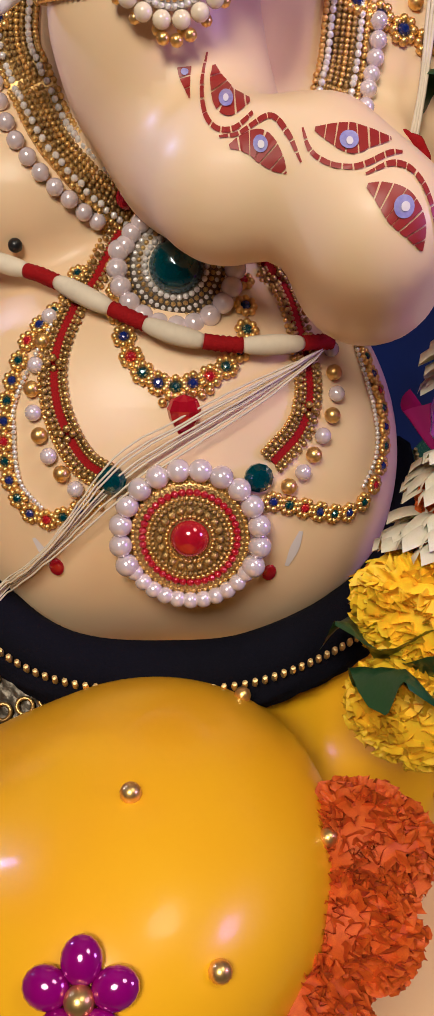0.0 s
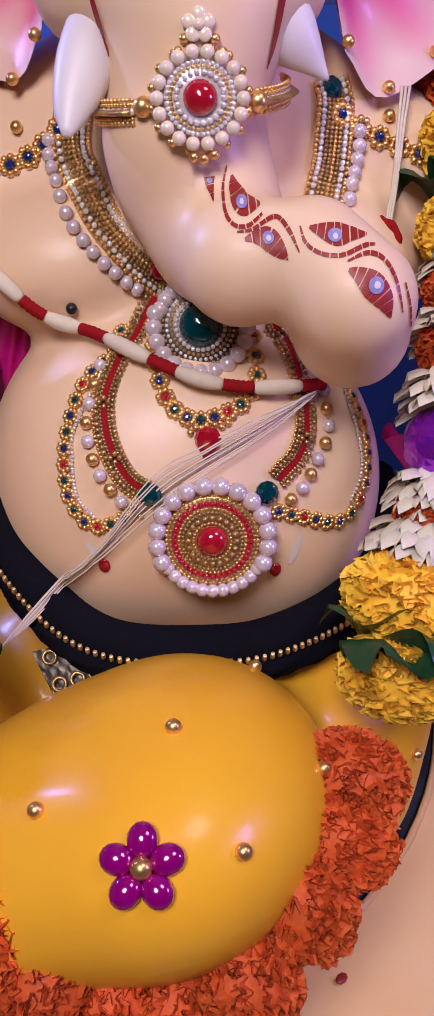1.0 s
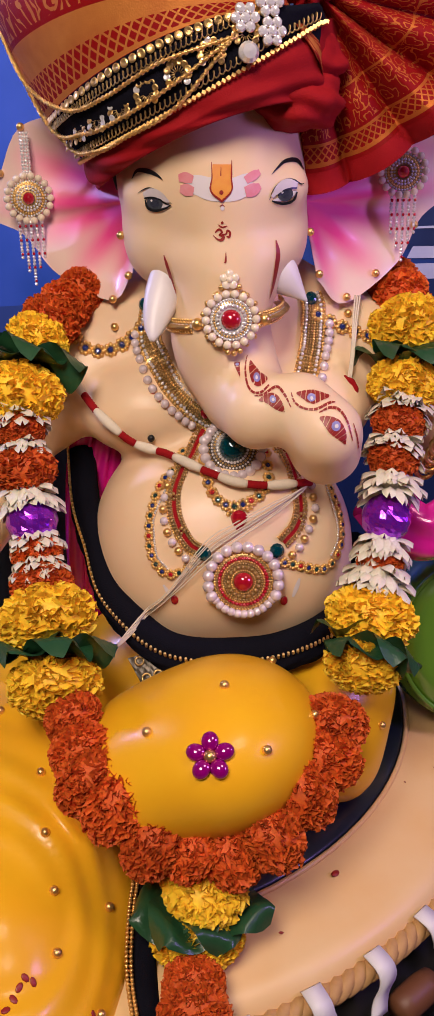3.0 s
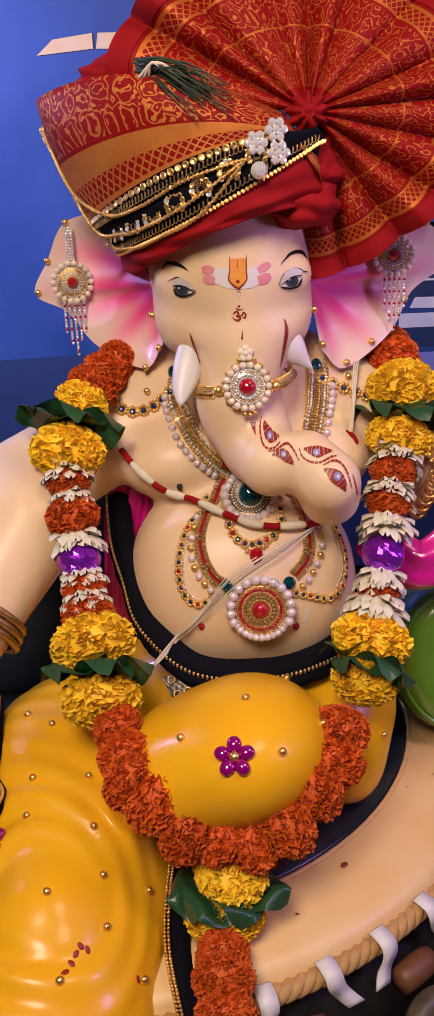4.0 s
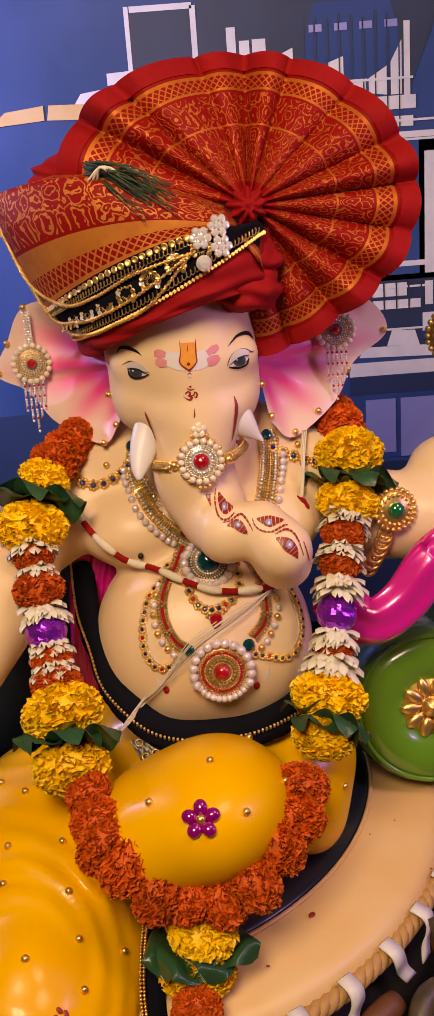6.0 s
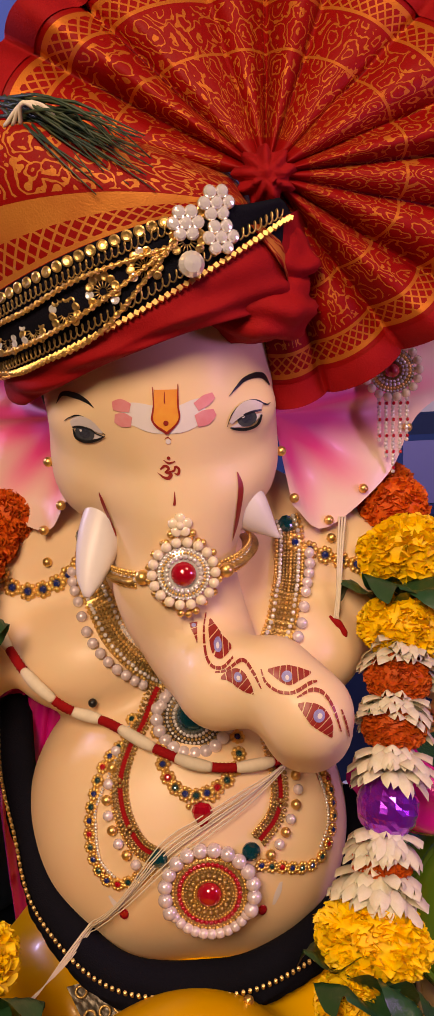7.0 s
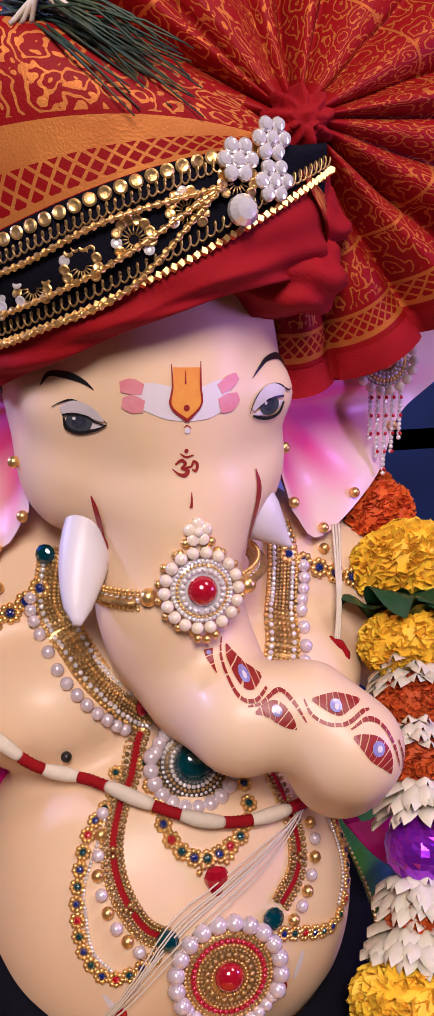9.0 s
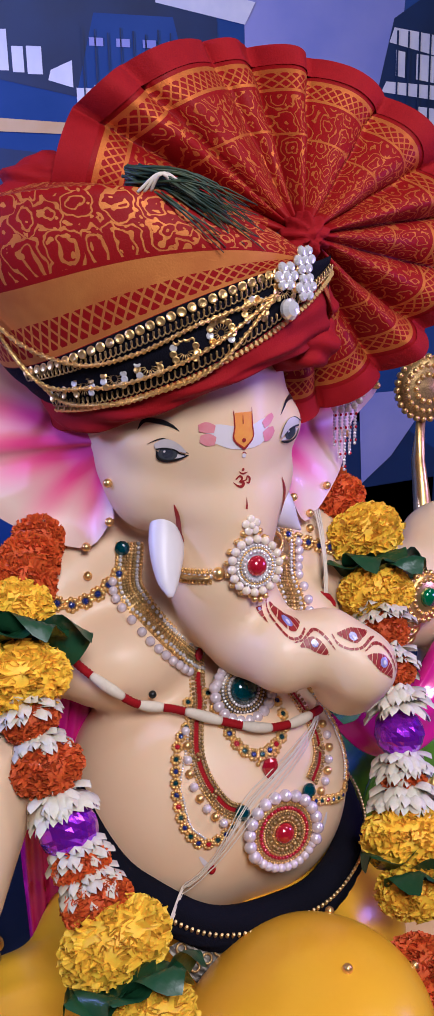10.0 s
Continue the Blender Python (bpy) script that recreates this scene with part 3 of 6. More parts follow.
def ear(outline, root, depth):
    """A thick ear: a fan of ribs from root to the outline points, thin at the rim."""
    rim = smooth_path(outline, 48)
    root = np.array(root)
    v, f, nv = [], [], 14
    for side in (-1, 1):
        for i, q in enumerate(rim):
            for j in range(nv + 1):
                s = j / nv
                p = root + (np.array(q) - root) * s
                bow = depth * math.sin(math.pi * s) * (1 + 0.3 * math.sin(i * 0.5) * s)
                thick = 0.006 * (1 - s) + 0.0015 if j < nv else 0.0
                v.append((p[0], p[1] + bow + side * thick, p[2]))
    n = len(rim) * (nv + 1)
    for side in (0, 1):
        for i in range(len(rim) - 1):
            for j in range(nv):
                q = [side * n + i * (nv + 1) + j, side * n + i * (nv + 1) + j + 1, side * n + (i + 1) * (nv + 1) + j + 1, side * n + (i + 1) * (nv + 1) + j]
                f.append(q[::-1] if side else q)
    w = [(1.15 - j / nv) * (0.9 + 0.35 * math.sin(i * 0.9) * (j / nv)) for _ in (0, 1) for i in range(len(rim)) for j in range(nv + 1)]
    EARW.extend(w)
    return np.array(v), f


EARW = []
EARMAT = PINK
el = ear([(-0.095, 0.455, 1.155), (-0.135, 0.47, 1.150), (-0.183, 0.495, 1.140), (-0.205, 0.505, 1.105), (-0.222, 0.510, 1.072), (-0.188, 0.495, 1.055), (-0.160, 0.475, 1.025), (-0.112, 0.445, 1.006), (-0.092, 0.43, 1.03)], (-0.085, 0.440, 1.085), 0.016)
er = ear([(0.055, 0.455, 1.145), (0.095, 0.47, 1.140), (0.160, 0.495, 1.125), (0.186, 0.51, 1.088), (0.148, 0.495, 1.060), (0.125, 0.475, 1.025), (0.078, 0.445, 0.998), (0.055, 0.43, 1.02)], (0.045, 0.440, 1.080), 0.016)


def tusk(points, widths, flat):
    """A tusk swelling from its root and tapering to a blunt tip, flatter from front to back."""
    path = smooth_path(points, 26)
    w = np.interp(np.linspace(0, 1, 26), np.linspace(0, 1, len(widths)), widths)
    return tube(path, w, 18, flat=flat, up=(0, 1, 0.3))


tl = tusk([(-0.057, 0.408, 1.050), (-0.061, 0.402, 1.036), (-0.067, 0.391, 1.016), (-0.072, 0.379, 1.000), (-0.0745, 0.368, 0.988)], [0.005, 0.0100, 0.0128, 0.0138, 0.0138, 0.0126, 0.0104, 0.0074, 0.0020], 0.75)
tr = tusk([(0.010, 0.404, 1.040), (0.020, 0.402, 1.033), (0.029, 0.400, 1.024), (0.037, 0.399, 1.016), (0.044, 0.398, 1.009)], [0.014, 0.0165, 0.0160, 0.0135, 0.0095, 0.0050, 0.0008], 0.75)
SV, SF, SM = [], [], []
SMATS = [SKIN, YELLOW, EARMAT, WHITEP, REDP, BLACKP, ORANGEP, PINKP, LIDP, IRISP, VIOLETP, GREYIRIS]


def into_statue(v, f, slot):
    n = len(SV)
    SV.extend(tuple(p) for p in v)
    SF.extend(tuple(i + n for i in q) for q in f)
    SM.extend([slot] * len(f))


into_statue(bp, bf, 0)
into_statue(dp, df, 1)
into_statue(*el, 2), into_statue(*er, 2)
into_statue(*tl, 3), into_statue(*tr, 3)
from mathutils.bvhtree import BVHTree
SKINTREE = BVHTree.FromPolygons([tuple(p) for p in SV], SF)


def on(x, z, off=0.0, dy=0.0):
    """The place on the statue's front at (x, z), off metres proud of it, and the normal there."""
    p, n, _, _ = SKINTREE.ray_cast(Vector((x, -0.5, z)), Vector((0, 1, 0)))
    if p is None:
        p, n, _, _ = SKINTREE.find_nearest(Vector((x, 0.35, z)))
    if n.y > 0:
        n = -n
    return p + n * off + Vector((0, dy, 0)), n


def stroke(slot, off, pts, widths, cut=0.0):
    """A brush stroke on the statue through (x, z) points, with its width at each."""
    n = (24 if cut else 10) * len(pts)
    path = smooth_path([(*p, w) for p, w in zip(pts, widths)], n)
    v, f = [], []
    for i in range(n):
        d = path[min(i + 1, n - 1)][:2] - path[max(i - 1, 0)][:2]
        d = d / (np.linalg.norm(d) + 1e-9)
        for k in range(5):
            e = (k / 4 - 0.5) * max(path[i][2], 0.0002)
            p, _ = on(path[i][0] - d[1] * e, path[i][1] + d[0] * e, off)
            v.append(p)
    arc = 0.0
    for i in range(n - 1):
        arc += float(np.linalg.norm(path[i + 1][:2] - path[i][:2]))
        if cut and arc % cut < 0.13 * cut:
            continue
        f += [(5 * i + k, 5 * i + k + 1, 5 * i + k + 6, 5 * i + k + 5) for k in range(4)]
    into_statue(v, f, slot)


def spot(slot, off, c, r):
    """A painted round spot on the statue."""
    v, f = [on(c[0], c[1], off)[0]], []
    for j in (1, 2, 3):
        v += [on(c[0] + r[0] * j / 3 * math.cos(a), c[1] + r[1] * j / 3 * math.sin(a), off)[0] for a in np.arange(20) * math.pi / 10]
    f += [(0, 1 + k, 1 + (k + 1) % 20) for k in range(20)]
    for j in (0, 1):
        f += [(1 + 20 * j + k, 21 + 20 * j + k, 21 + 20 * j + (k + 1) % 20, 1 + 20 * j + (k + 1) % 20) for k in range(20)]
    into_statue(v, f, slot)


# hair at the temples
for pts, r in (([(-0.093, 0.452, 1.150), (-0.0985, 0.447, 1.120), (-0.0995, 0.447, 1.092)], [0.012, 0.011, 0.003]), ([(0.048, 0.445, 1.160), (0.0505, 0.442, 1.125), (0.051, 0.442, 1.090)], [0.014, 0.010, 0.003])):
    into_statue(*tube(smooth_path(pts, 12), np.interp(np.linspace(0, 1, 12), [0, 0.5, 1], r), 10), 5)
# painted face and trunk
stroke(5, 0.0006, [(-0.0842, 1.1022), (-0.0797, 1.1079), (-0.0716, 1.1077), (-0.0652, 1.1052), (-0.0606, 1.1016)], [0.00031, 0.0022, 0.00345, 0.0022, 0.00031])
stroke(8, 0.0012, [(-0.0755, 1.0915), (-0.0695, 1.0930), (-0.0631, 1.0910), (-0.0565, 1.0868)], [0.0030, 0.0066, 0.0056, 0.0012])
stroke(3, 0.0008, [(-0.0735, 1.0865), (-0.0668, 1.0855), (-0.0605, 1.0842), (-0.0557, 1.0846)], [0.0005, 0.0040, 0.0032, 0.0006])
spot(11, 0.001, (-0.0675, 1.0860), [0.0060, 0.0052])
spot(9, 0.0012, (-0.0675, 1.0862), [0.0034, 0.0032])
# white dot painted on the left iris as its highlight
spot(3, 0.0014, (-0.0696, 1.0879), [0.00077, 0.00077])
stroke(5, 0.001, [(-0.0795, 1.0928), (-0.0759, 1.095), (-0.0707, 1.0965), (-0.0638, 1.0939), (-0.0585, 1.089), (-0.0549, 1.0856)], [0.00031, 0.00062, 0.00093, 0.00093, 0.00062, 0.00031])
stroke(5, 0.0014, [(-0.0748, 1.0894), (-0.0697, 1.0901), (-0.0633, 1.0887), (-0.0603, 1.0864), (-0.055, 1.0846)], [0.00093, 0.00124, 0.00093, 0.00093, 0.00031])
stroke(5, 0.0014, [(-0.0742, 1.0882), (-0.0729, 1.0831), (-0.0675, 1.0809), (-0.0608, 1.0822), (-0.055, 1.085)], [0.00093, 0.00185, 0.00185, 0.00154, 0.00062])
stroke(5, 0.0006, [(0.0168, 1.1032), (0.0215, 1.1075), (0.0263, 1.111), (0.0328, 1.1118), (0.0376, 1.1099), (0.0414, 1.1043)], [0.0003, 0.0015, 0.0024, 0.003, 0.0024, 0.0003])
stroke(8, 0.0012, [(0.0165, 1.0880), (0.0225, 1.0938), (0.0285, 1.0960), (0.0355, 1.0950)], [0.0020, 0.0060, 0.0068, 0.0030])
stroke(3, 0.0008, [(0.0170, 1.0852), (0.0240, 1.0865), (0.0300, 1.0885), (0.0349, 1.0905)], [0.0006, 0.0036, 0.0048, 0.0008])
spot(11, 0.001, (0.0264, 1.0892), [0.0058, 0.0050])
spot(9, 0.0012, (0.0264, 1.0895), [0.0033, 0.0031])
# painted highlight on the right iris, a white dot
spot(3, 0.0014, (0.024, 1.0907), [0.00091, 0.00091])
stroke(5, 0.001, [(0.0146, 1.0862), (0.0173, 1.0923), (0.0217, 1.0967), (0.0273, 1.099), (0.0326, 1.0985), (0.0382, 1.0952), (0.0406, 1.0958)], [0.0003, 0.0006, 0.00075, 0.0009, 0.0009, 0.0009, 0.0003])
stroke(5, 0.0014, [(0.0208, 1.0886), (0.0255, 1.0917), (0.0302, 1.0929), (0.0349, 1.0928)], [0.0006, 0.00091, 0.00091, 0.00091])
stroke(5, 0.0014, [(0.0161, 1.0853), (0.0207, 1.0836), (0.0269, 1.0828), (0.0323, 1.0848), (0.0349, 1.0902)], [0.0009, 0.00181, 0.00181, 0.00181, 0.0012])
stroke(3, 0.0005, [(-0.0445, 1.0989), (-0.0361, 1.0982), (-0.026, 1.0952), (-0.0115, 1.0944), (-0.0027, 1.0973), (0.0023, 1.0995)], [0.0115, 0.0135, 0.0155, 0.0155, 0.0145, 0.0120])
stroke(7, 0.0008, [(-0.0491, 1.1031), (-0.0442, 1.1033), (-0.0389, 1.1019)], [0.0048, 0.0074, 0.0050])
stroke(7, 0.0008, [(-0.0484, 1.0958), (-0.0438, 1.0951), (-0.0387, 1.094)], [0.0048, 0.0084, 0.0056])
stroke(7, 0.0008, [(0.0079, 1.1053), (0.0034, 1.1031), (-0.0023, 1.1001)], [0.00356, 0.00652, 0.00533])
stroke(7, 0.0008, [(0.0081, 1.0958), (0.003, 1.0936), (-0.0026, 1.0923)], [0.00415, 0.00889, 0.00711])
stroke(6, 0.0011, [(-0.0185, 1.1113), (-0.0189, 1.1029), (-0.0193, 1.0958), (-0.0195, 1.0908), (-0.0191, 1.0872)], [0.0128, 0.01338, 0.01454, 0.00873, 0.00116])
stroke(4, 0.0014, [(-0.0257, 1.1131), (-0.0256, 1.1032), (-0.0266, 1.094), (-0.0192, 1.0869)], [0.00044, 0.00087, 0.00116, 0.00146])
stroke(4, 0.0014, [(-0.0118, 1.1137), (-0.0123, 1.1025), (-0.0124, 1.0939), (-0.0192, 1.0869)], [0.00044, 0.00087, 0.00087, 0.00146])
stroke(4, 0.0014, [(-0.0192, 1.11), (-0.0195, 1.1038)], [0.00029, 0.00087])
spot(4, 0.0014, (-0.0194, 1.0929), [0.00146, 0.00146])
stroke(4, 0.0006, [(-0.0208, 1.0834), (-0.019, 1.0845), (-0.0171, 1.0829)], [0.00029, 0.00059, 0.00029])
spot(3, 0.0008, (-0.0189, 1.0821), [0.00146, 0.00146])
stroke(4, 0.0006, [(-0.0246, 1.0655), (-0.0218, 1.0676), (-0.0198, 1.0657), (-0.022, 1.0636)], [0.00089, 0.00148, 0.00148, 0.00089])
stroke(4, 0.0006, [(-0.022, 1.0639), (-0.0188, 1.0622), (-0.0202, 1.0601), (-0.0231, 1.0608), (-0.0262, 1.0636)], [0.00119, 0.00208, 0.00208, 0.00119, 0.0003])
stroke(4, 0.0006, [(-0.0199, 1.0638), (-0.0169, 1.0643), (-0.0159, 1.0667), (-0.014, 1.065), (-0.0147, 1.0619), (-0.0167, 1.0627)], [0.00089, 0.00119, 0.00119, 0.00148, 0.00148, 0.00059])
stroke(4, 0.0006, [(-0.0225, 1.0711), (-0.0196, 1.0691), (-0.0158, 1.0698)], [0.0003, 0.00118, 0.00059])
spot(4, 0.0008, (-0.0194, 1.0722), [0.00103, 0.00103])
stroke(4, 0.0006, [(-0.0173, 1.052), (-0.0175, 1.0468), (-0.018, 1.0441)], [0.0003, 0.0012, 0.00149])
stroke(4, 0.0006, [(-0.0631, 1.0486), (-0.0613, 1.0422), (-0.0585, 1.0306), (-0.056, 1.0195)], [0.00063, 0.00221, 0.00221, 0.00063])
stroke(4, 0.0006, [(0.0194, 1.057), (0.0209, 1.0482), (0.0196, 1.0376), (0.0171, 1.0243), (0.0143, 1.0144)], [0.00062, 0.00309, 0.00309, 0.00217, 0.00031])
stroke(4, 0.0006, [(-0.0112, 0.9721), (-0.0108, 0.9682), (-0.0091, 0.9627)], [0.00495, 0.0036, 0.00045], 0.0034)
spot(10, 0.001, (-0.0110, 0.9700), [0.00131, 0.00109])
stroke(4, 0.0006, [(-0.0035, 0.9763), (-0.0051, 0.9676), (-0.0040, 0.9599), (-0.0003, 0.9559), (0.0055, 0.9559), (0.0116, 0.9602)], [0.0006, 0.00121, 0.00151, 0.00151, 0.00151, 0.00091], 0.0034)
stroke(4, 0.0006, [(-0.0014, 0.9724), (0.0002, 0.9668), (0.0036, 0.9626), (0.0108, 0.9631)], [0.00067, 0.00536, 0.00714, 0.0009], 0.0034)
spot(10, 0.001, (0.0030, 0.9630), [0.00237, 0.00194])
spot(3, 0.0014, (0.0030, 0.9628), [0.00086, 0.00086])
stroke(4, 0.0006, [(0.0005, 0.9535), (0.0072, 0.9547), (0.0168, 0.9596), (0.0223, 0.9555), (0.0267, 0.9474)], [0.0006, 0.0012, 0.0015, 0.0018, 0.0006], 0.0034)
stroke(4, 0.0006, [(0.0037, 0.9509), (0.0086, 0.9520), (0.0140, 0.9515), (0.0190, 0.9471), (0.0220, 0.9442)], [0.00089, 0.00488, 0.00886, 0.00576, 0.00067], 0.0034)
spot(10, 0.001, (0.0140, 0.9520), [0.00235, 0.00235])
spot(3, 0.0014, (0.0143, 0.9518), [0.00107, 0.00107])
stroke(4, 0.0006, [(0.0269, 0.9573), (0.0291, 0.9514), (0.0346, 0.9480), (0.0429, 0.9474), (0.0527, 0.9505), (0.0577, 0.9507)], [0.00059, 0.00147, 0.00147, 0.00147, 0.00147, 0.00059], 0.0034)
stroke(4, 0.0006, [(0.0304, 0.9569), (0.0365, 0.9556), (0.0421, 0.9545), (0.0476, 0.9545), (0.0546, 0.9539)], [0.00087, 0.00565, 0.00781, 0.00477, 0.00065], 0.0034)
spot(10, 0.001, (0.0410, 0.9540), [0.00295, 0.00232])
spot(3, 0.0014, (0.0412, 0.9535), [0.00105, 0.00105])
stroke(4, 0.0006, [(0.0454, 0.9455), (0.0538, 0.9482), (0.0607, 0.9459), (0.0656, 0.9384), (0.0692, 0.9252)], [0.00059, 0.00146, 0.00146, 0.00146, 0.00059], 0.0034)
stroke(4, 0.0006, [(0.0458, 0.9428), (0.0506, 0.9406), (0.0559, 0.9369), (0.0607, 0.9310), (0.0637, 0.9240)], [0.00087, 0.0065, 0.0104, 0.0078, 0.00065], 0.0034)
spot(10, 0.001, (0.0570, 0.9370), [0.00319, 0.00319])
spot(3, 0.0014, (0.0573, 0.9370), [0.00127, 0.00127])
stroke(4, 0.0006, [(0.0699, 0.9369), (0.0724, 0.9280), (0.0747, 0.9166)], [0.0006, 0.0012, 0.0009], 0.0034)
# pale brush marks beside the belly gems
stroke(3, 0.0007, [(-0.0735, 0.8010), (-0.0695, 0.7940), (-0.0655, 0.7860)], [0.0015, 0.0036, 0.0018])
stroke(3, 0.0007, [(0.0340, 0.8010), (0.0315, 0.7935), (0.0285, 0.7855)], [0.0018, 0.0040, 0.0018])
statue_mesh = mesh("statue", SV, SF, SMATS, slots=SM)
blush = statue_mesh.attributes.new("blush", "FLOAT", "POINT")
values = np.zeros(len(SV), dtype=np.float32)
values[len(bp) + len(dp):len(bp) + len(dp) + len(EARW)] = EARW
blush.data.foreach_set("value", values)
statue = tagged(put("statue", statue_mesh), "cream painted elephant-headed seated statue with yellow draped legs", "statue")

# ---- turban ----
TC = Vector((-0.02, 0.465))


def turban_ring(th, rx, ry, z, lean, bow, cx=0.0):
    """A point on a ring; th is 0 at the front and grows to the +x side."""
    x = rx * math.sin(th)
    return Vector((TC.x + cx + x, TC.y - ry * math.cos(th), z + lean * x + bow * x * x))


# rings from brim to crown: rx, ry, z, lean, bow, shift
RINGS = [(0.085, 0.098, 1.145, 0.28, -2.2, 0.0), (0.093, 0.114, 1.140, 0.30, -1.9, 0.002), (0.100, 0.121, 1.148, 0.38, -0.8, 0.001), (0.107, 0.124, 1.162, 0.50, 0.5, -0.001), (0.114, 0.126, 1.180, 0.52, 0.5, -0.005),
         (0.124, 0.125, 1.199, 0.263, -1.667, -0.010), (0.145, 0.122, 1.225, -0.17, -1.8, -0.018), (0.146, 0.110, 1.244, -0.33, -2.2, -0.020), (0.125, 0.085, 1.246, -0.30, -2.0, -0.015), (0.06, 0.04, 1.243, -0.3, 0, -0.01)]
TABLE = np.array(RINGS)


def turban_at(th, s, out=0.0):
    """The turban's surface at angle th and ring number s, out metres proud."""
    q = [float(np.interp(s, range(len(RINGS)), TABLE[:, k])) for k in range(6)]
    p = turban_ring(th, q[0] + out, q[1] + out, *q[2:])
    tuck = min(1.0, max(0.32, s - 2.7)) * max(0.0, p.x - 0.050)
    drop = 0.9 * max(0.0, p.x - 0.025) * min(1.0, max(0.0, (s - 3) / 2))
    return p + Vector((-0.3 * tuck, 2.2 * tuck, -0.9 * tuck - drop))


def loft(i0, i1, name, material, parent, swell=0.0, nv=10, label="", waves=7):
    def fn(u, v):
        th = (u - 0.5) * 2 * math.pi
        g = swell * math.sin(math.pi * v) * (1 + 0.4 * math.sin(waves * th + 9 * v) + (0.35 * math.sin(22 * v + 3 * th) * max(0.0, math.sin(th + 0.4)) if waves > 7 else 0.0))
        return turban_at(th, i0 + (i1 - i0) * v, g)
    v, f, uv = sheet(fn, 128, nv)
    return put(name, mesh(name, v, [q[::-1] for q in f], material, uvs=uv), parent, label=label)


def brocade(name, su, sv, border, gold, fill):
    """Red silk with woven gold scrolls; u runs along the cloth, v across it, with gold border lines at the given v."""
    m = bpy.data.materials.new(name)
    m.use_nodes = True
    nt = m.node_tree
    L = nt.links.new
    b = nt.nodes["Principled BSDF"]

    def node(kind, **kw):
        n = nt.nodes.new(kind)
        for k, v in kw.items():
            n.inputs[k].default_value = v
        return n

    def mth(op, a, c=None, clamp=False):
        n = nt.nodes.new("ShaderNodeMath")
        n.operation, n.use_clamp = op, clamp
        for i, q in enumerate((a, c)):
            if q is None:
                continue
            if isinstance(q, (int, float)):
                n.inputs[i].default_value = q
            else:
                L(q, n.inputs[i])
        return n.outputs[0]
    tc = nt.nodes.new("ShaderNodeTexCoord")
    mp = node("ShaderNodeMapping", Scale=(su, sv, 1))
    L(tc.outputs["UV"], mp.inputs["Vector"])
    sep = nt.nodes.new("ShaderNodeSeparateXYZ")
    L(tc.outputs["UV"], sep.inputs[0])
    warp = node("ShaderNodeTexNoise", Scale=1.3, Detail=2.0)
    L(mp.outputs[0], warp.inputs["Vector"])
    shift = nt.nodes.new("ShaderNodeVectorMath")
    shift.operation = "SCALE"
    L(warp.outputs["Color"], shift.inputs[0])
    shift.inputs["Scale"].default_value = 0.9
    plus = nt.nodes.new("ShaderNodeVectorMath")
    plus.operation = "ADD"
    L(mp.outputs[0], plus.inputs[0]), L(shift.outputs[0], plus.inputs[1])
    vor = node("ShaderNodeTexVoronoi", Scale=1.0, Randomness=0.6)
    L(plus.outputs[0], vor.inputs["Vector"])
    rings = mth("SINE", mth("MULTIPLY", vor.outputs["Distance"], 25.0))
    leaf = node("ShaderNodeTexVoronoi", Scale=3.1, Randomness=0.9)
    leaf.feature = "SMOOTH_F1"
    L(plus.outputs[0], leaf.inputs["Vector"])
    spots = mth("LESS_THAN", leaf.outputs["Distance"], 0.25 * fill)
    lines = mth("GREATER_THAN", rings, 0.63 / fill ** 0.5)
    pat = mth("MAXIMUM", mth("MULTIPLY", lines, 0.9), spots)
    gate = mth("MULTIPLY", mth("GREATER_THAN", sep.outputs[1], border[0]), mth("LESS_THAN", sep.outputs[1], border[1]))
    pat = mth("MULTIPLY", pat, gate)
    across = mth("MULTIPLY", sep.outputs[0], su * 14.0)
    along = mth("MULTIPLY", sep.outputs[1], 130.0)
    hatch = mth("MAXIMUM", mth("GREATER_THAN", mth("SINE", mth("ADD", across, along)), 0.72), mth("GREATER_THAN", mth("SINE", mth("SUBTRACT", across, along)), 0.72))
    strip = mth("MULTIPLY", mth("GREATER_THAN", sep.outputs[1], border[2][0]), mth("LESS_THAN", sep.outputs[1], border[3][0]))
    pat = mth("MAXIMUM", pat, mth("MULTIPLY", hatch, strip))
    for at, w in border[2:]:
        d = mth("ABSOLUTE", mth("SUBTRACT", sep.outputs[1], at))
        pat = mth("MAXIMUM", pat, mth("LESS_THAN", d, w))
    thread = node("ShaderNodeTexNoise", Scale=900.0, Detail=2.0)
    L(tc.outputs["Object"], thread.inputs["Vector"])
    wear = node("ShaderNodeTexNoise", Scale=45.0, Detail=3.0)
    L(tc.outputs["Object"], wear.inputs["Vector"])
    fade = mth("MULTIPLY", pat, mth("ADD", mth("MULTIPLY", wear.outputs["Fac"], 0.9), 0.35), True)
    mix = nt.nodes.new("ShaderNodeMix")
    mix.data_type = "RGBA"
    mix.inputs[6].default_value, mix.inputs[7].default_value = (0.25, 0.003, 0.003, 1), gold
    L(fade, mix.inputs[0])
    L(mix.outputs[2], b.inputs["Base Color"])
    L(mth("MULTIPLY", fade, 0.55), b.inputs["Metallic"])
    b.inputs["Roughness"].default_value = 0.55
    b.inputs["Specular IOR Level"].default_value = 0.15
    bump = node("ShaderNodeBump", Strength=0.5, Distance=0.0008)
